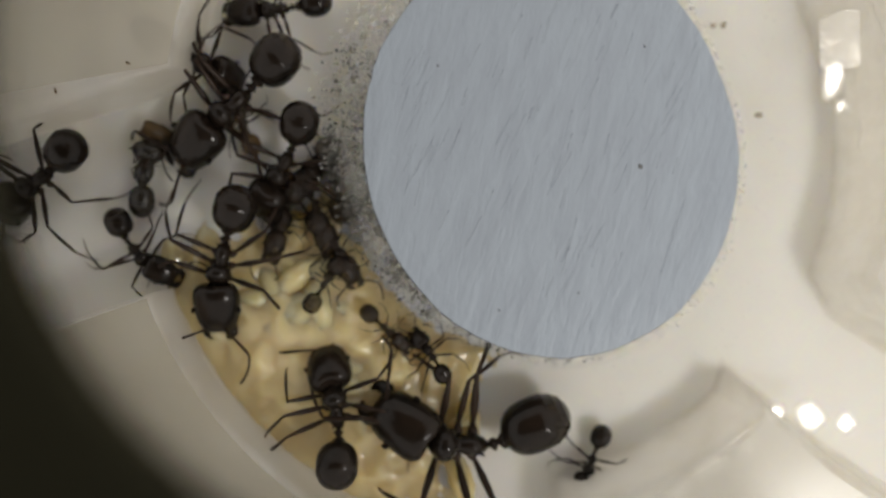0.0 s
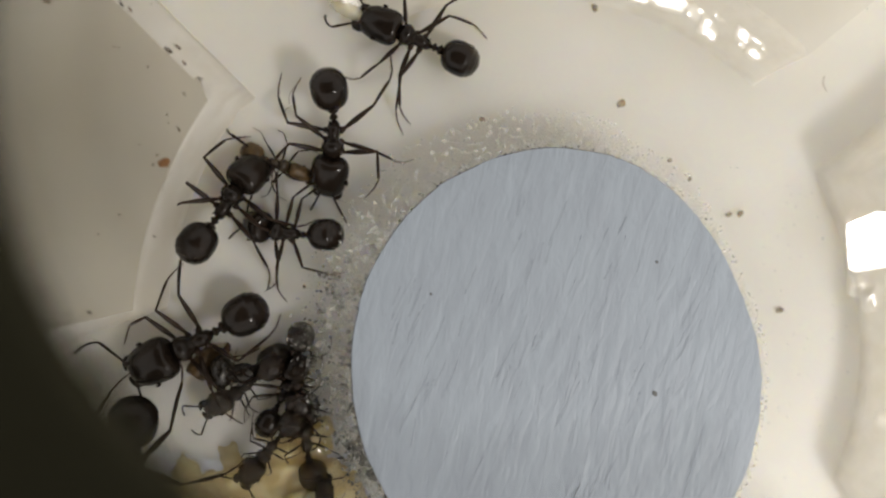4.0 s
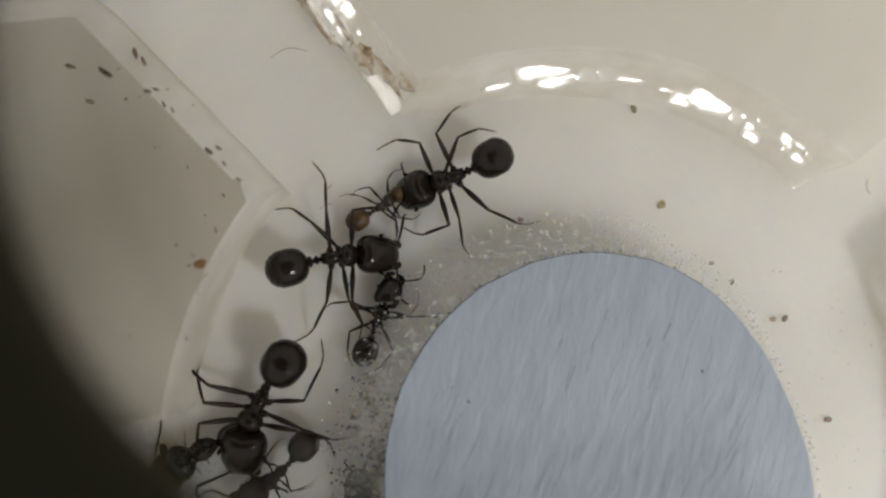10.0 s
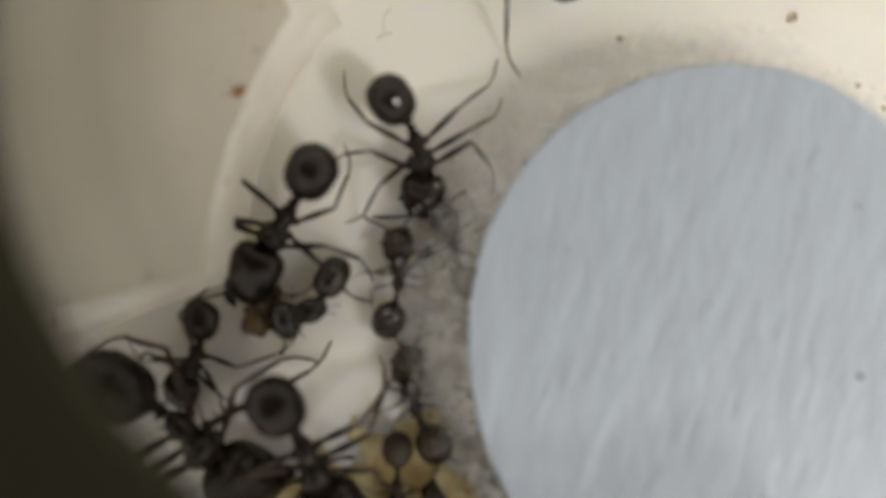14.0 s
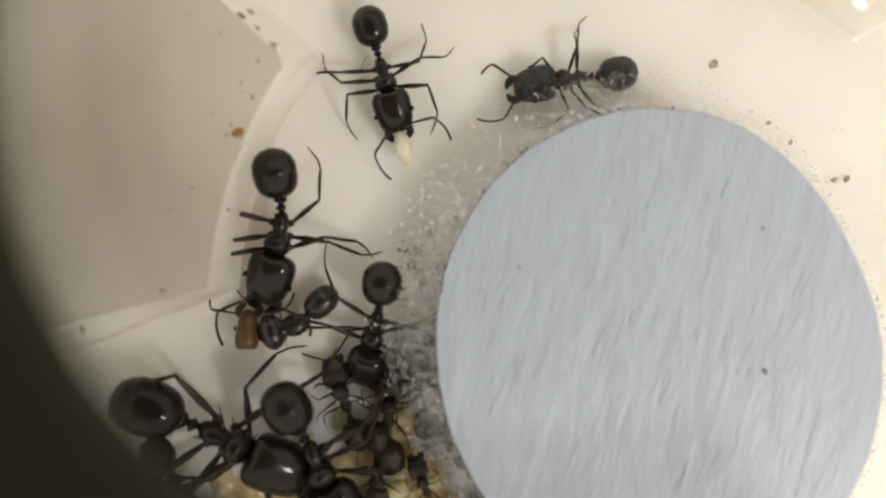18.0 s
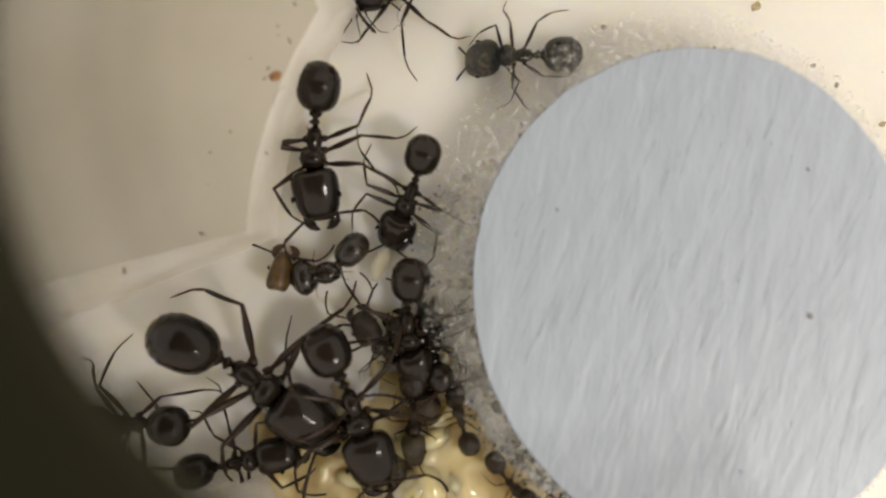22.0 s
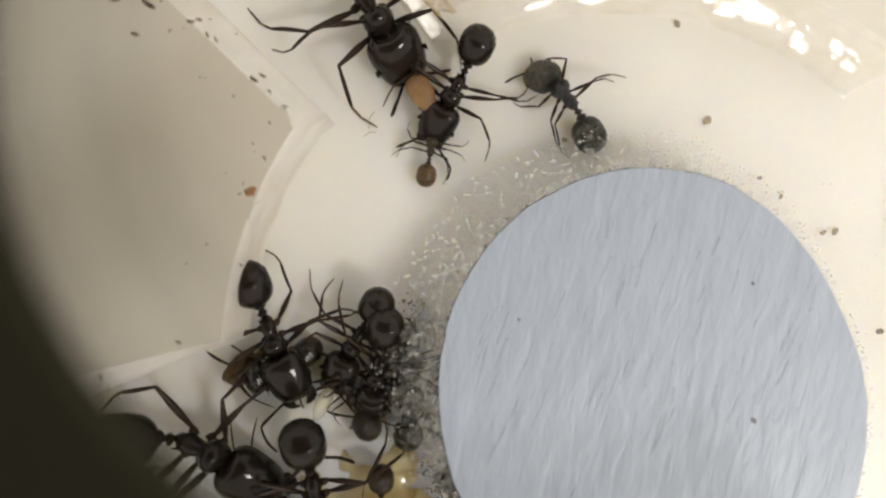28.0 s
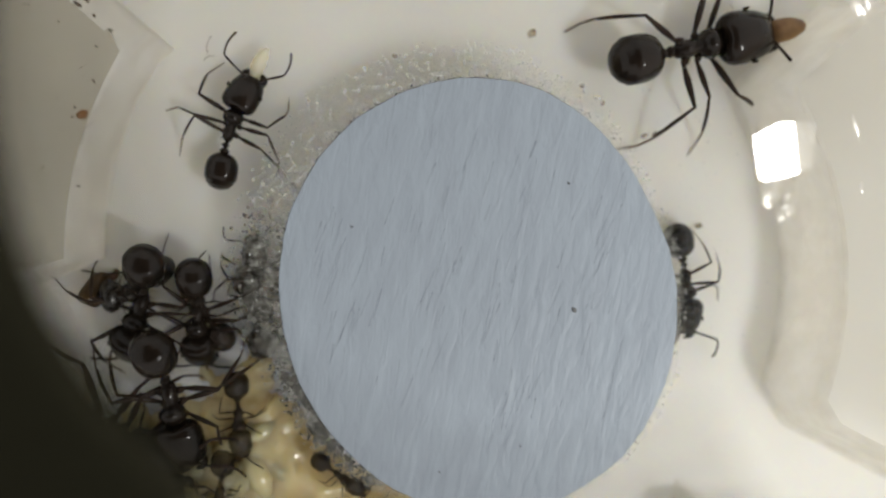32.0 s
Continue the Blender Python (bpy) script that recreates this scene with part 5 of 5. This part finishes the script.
# ---- what the ants carry ----
def seed_thing():
    st = [(-0.75, 0.10, 0.10, 0), (-0.68, 0.32, 0.28, 0), (-0.4, 0.47, 0.40, 0), (0, 0.46, 0.40, 0), (0.35, 0.36, 0.32, 0.02), (0.6, 0.24, 0.20, 0.04), (0.72, 0.10, 0.08, 0.05)]
    ob = put("seed", mesh_of("seed", *in_mm(loft(st, 18, 2.2)), SEED))
    return tagged(ob, "amber seed held in an ant's jaws", "seed")


def carried_larva():
    ob = larva(0, 0, 0.5, 1.3, 0, 0, PALE_BROOD, 0)
    return tagged(ob, "pale larva carried in an ant's jaws", "larva", "larvae carried about")


seed = seed_thing()
larva_one, larva_two = carried_larva(), carried_larva()


def held(bearer, reach):
    """The poses of a load held before the jaws of an ant: reach is its middle's distance from that of the head."""
    rows, size = bearer
    out = []
    for t, x, y, a, hy, hp, gy, gp in spaced(rows):
        way, turn = radians(a), radians(a + hy)
        far = (0.23 * math.cos(radians(hp)) + reach) * size
        out.append((t, pose((x + 0.27 * size * math.cos(way) + far * math.cos(turn)) * MM, (y + 0.27 * size * math.sin(way) + far * math.sin(turn)) * MM, 0.19 * size * MM, 0, 0, a + hy)))
    return out


# ---- stray hairs on the floor ----
def hair(x, y, z, turn, long):
    pts = [(u * long, 0.18 * long * math.sin(3.0 * u), 0.02) for u in (0, 0.15, 0.3, 0.45, 0.6, 0.75, 0.9, 1)]
    ob = put("hair", mesh_of("hair", *in_mm(tube(pts, [0.011] * 8, 5)), HAIR), None, pose(x * MM, y * MM, z * MM, 0, 0, turn))
    tagged(ob, "thin dark stray hair on the pale plastic", "hair")


for x, y, z, turn, long in [(-13.9, 5.6, 3.0, 60, 0.8), (-12.4, 14.6, 0.0, 12, 1.4), (-10.1, 9.2, 0.0, 70, 0.7), (-10.3, 8.9, 0.0, 20, 0.5), (11.0, 10.2, 0.0, 100, 0.6)]:
    hair(x, y, z, turn, long)


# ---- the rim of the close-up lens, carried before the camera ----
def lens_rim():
    """The barrel of the lens, seen far out of focus, and see-through dark rings that draw its soft shade."""
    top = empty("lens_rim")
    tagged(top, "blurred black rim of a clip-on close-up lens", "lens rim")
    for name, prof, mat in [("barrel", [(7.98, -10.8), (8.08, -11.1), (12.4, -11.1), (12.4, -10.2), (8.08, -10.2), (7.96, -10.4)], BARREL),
                            ("vignette_ring", [(7.57, -10.66), (7.98, -10.64), (7.98, -10.52), (7.57, -10.54)], FADE_DARK),
                            ("vignette_ring", [(7.0, -10.62), (7.62, -10.64), (7.62, -10.67), (7.0, -10.65)], FADE_MID),
                            ("vignette_ring", [(6.35, -10.74), (7.2, -10.76), (7.2, -10.79), (6.35, -10.77)], FADE_FAINT),
                            ("vignette_ring", [(5.6, -10.86), (6.7, -10.88), (6.7, -10.91), (5.6, -10.89)], FADE_FAINT)]:
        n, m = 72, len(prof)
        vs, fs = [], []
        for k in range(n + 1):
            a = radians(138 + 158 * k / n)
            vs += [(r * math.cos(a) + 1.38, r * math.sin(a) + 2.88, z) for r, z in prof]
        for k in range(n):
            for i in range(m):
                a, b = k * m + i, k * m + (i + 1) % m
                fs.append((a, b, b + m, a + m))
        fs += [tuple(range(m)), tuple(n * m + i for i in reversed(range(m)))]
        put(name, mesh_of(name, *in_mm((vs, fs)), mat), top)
    # an unseen dark body over and behind the lens, added to darken what the ants mirror
    corners = [(x + 5 * math.cos(a), y + 5 * math.sin(a)) for x, y, s in ((10, -14, -90), (10, 18, 0), (-22, 18, 90), (-22, -14, 180)) for a in (radians(s + 15 * k) for k in range(7))]
    n = len(corners)
    vs = [(x, y, z) for z in (3.0, 11.0) for x, y in corners]
    fs = [(k, (k + 1) % n, (k + 1) % n + n, k + n) for k in range(n)] + [tuple(range(n - 1, -1, -1)), tuple(range(n, 2 * n))]
    put("unseen_housing", mesh_of("unseen_housing", *in_mm((vs, fs)), UNSEEN_BLACK, False), top, label="unseen matt black body added to darken reflections")
    return top


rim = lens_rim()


# ---- everything that moves ----
def spaced(rows):
    """Rows from the clip's start to its end, with steps between where a turn is wide."""
    full = [tuple(r) for r in rows]
    if full[0][0] > 0:
        full.insert(0, (0.0, *full[0][1:]))
    if full[-1][0] < 32:
        full.append((32.0, *full[-1][1:]))
    keys = []
    for p, q in zip(full, full[1:]):
        keys.append(p)
        parts = int(abs(q[3] - p[3]) // 80)
        for k in range(parts):
            u = (k + 1) / (parts + 1)
            keys.append(tuple(a + (b - a) * u for a, b in zip(p, q)))
    keys.append(full[-1])
    return keys


def steps_of(rows):
    """Times at half seconds through the clip with the way gone so far."""
    out, gone, last = [], 0.0, None
    for i in range(0, 65):
        t = i * 0.5
        a = b = rows[-1]
        for p, q in zip(rows, rows[1:]):
            if p[0] <= t <= q[0]:
                a, b = p, q
                break
        u = 0 if a is b else (t - a[0]) / (b[0] - a[0])
        x, y = a[1] + (b[1] - a[1]) * u, a[2] + (b[2] - a[2]) * u
        if last:
            gone += math.hypot(x - last[0], y - last[1])
        last = (x, y)
        out.append((t, gone))
    return out


def motions():
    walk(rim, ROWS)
    walk(seed, held(seed_bearer, 0.40))
    walk(larva_one, held(larva_bearer, 0.44))
    walk(larva_two, held(larva_thief, 0.44))
    rnd = random.Random(3)
    for top, legs, feelers, joints, size, rows, lift, kind in ANTS:
        keys = spaced(rows)
        walk(top, [(r[0], pose(r[1] * MM, r[2] * MM, lift * MM, 0, 0, r[3])) for r in keys])
        up = -0.4 if kind in ("stuck", "pale", "dry", "sunk") else 0.7
        for name, (ob, rest) in joints.items():
            if name == "head":
                walk(ob, [(r[0], bent(NECK, r[4], 0.8 * r[5], rest)) for r in keys])
            else:
                f = 1.0 if name == "gaster" else 0.8
                walk(ob, [(r[0], bent(WAIST, f * r[6], f * up * r[7], rest)) for r in keys])
        way = steps_of(keys)
        for n, s, rest, leg in legs:
            shift = 0.0 if (n + (s > 0)) % 2 else math.pi
            stride = []
            for t, gone in way:
                swing = 0 if kind == "dry" else 17 * math.sin(gone / (0.35 * size) * math.pi + shift) + 3 * math.sin(t * 1.3 + n + s)
                stride.append((t, rest @ pose(0, 0, 0, 0, 0, swing)))
            walk(leg, stride)
        for s, feeler in feelers:
            rest = feeler.matrix_basis.copy()
            ph = rnd.uniform(0, 6)
            walk(feeler, [(t * 0.8, rest @ pose(0, 0, 0, 0, 6 * math.sin(t * 1.7 + ph), s * 16 * math.sin(t * 2.3 + ph))) for t in range(0, 41)])


motions()
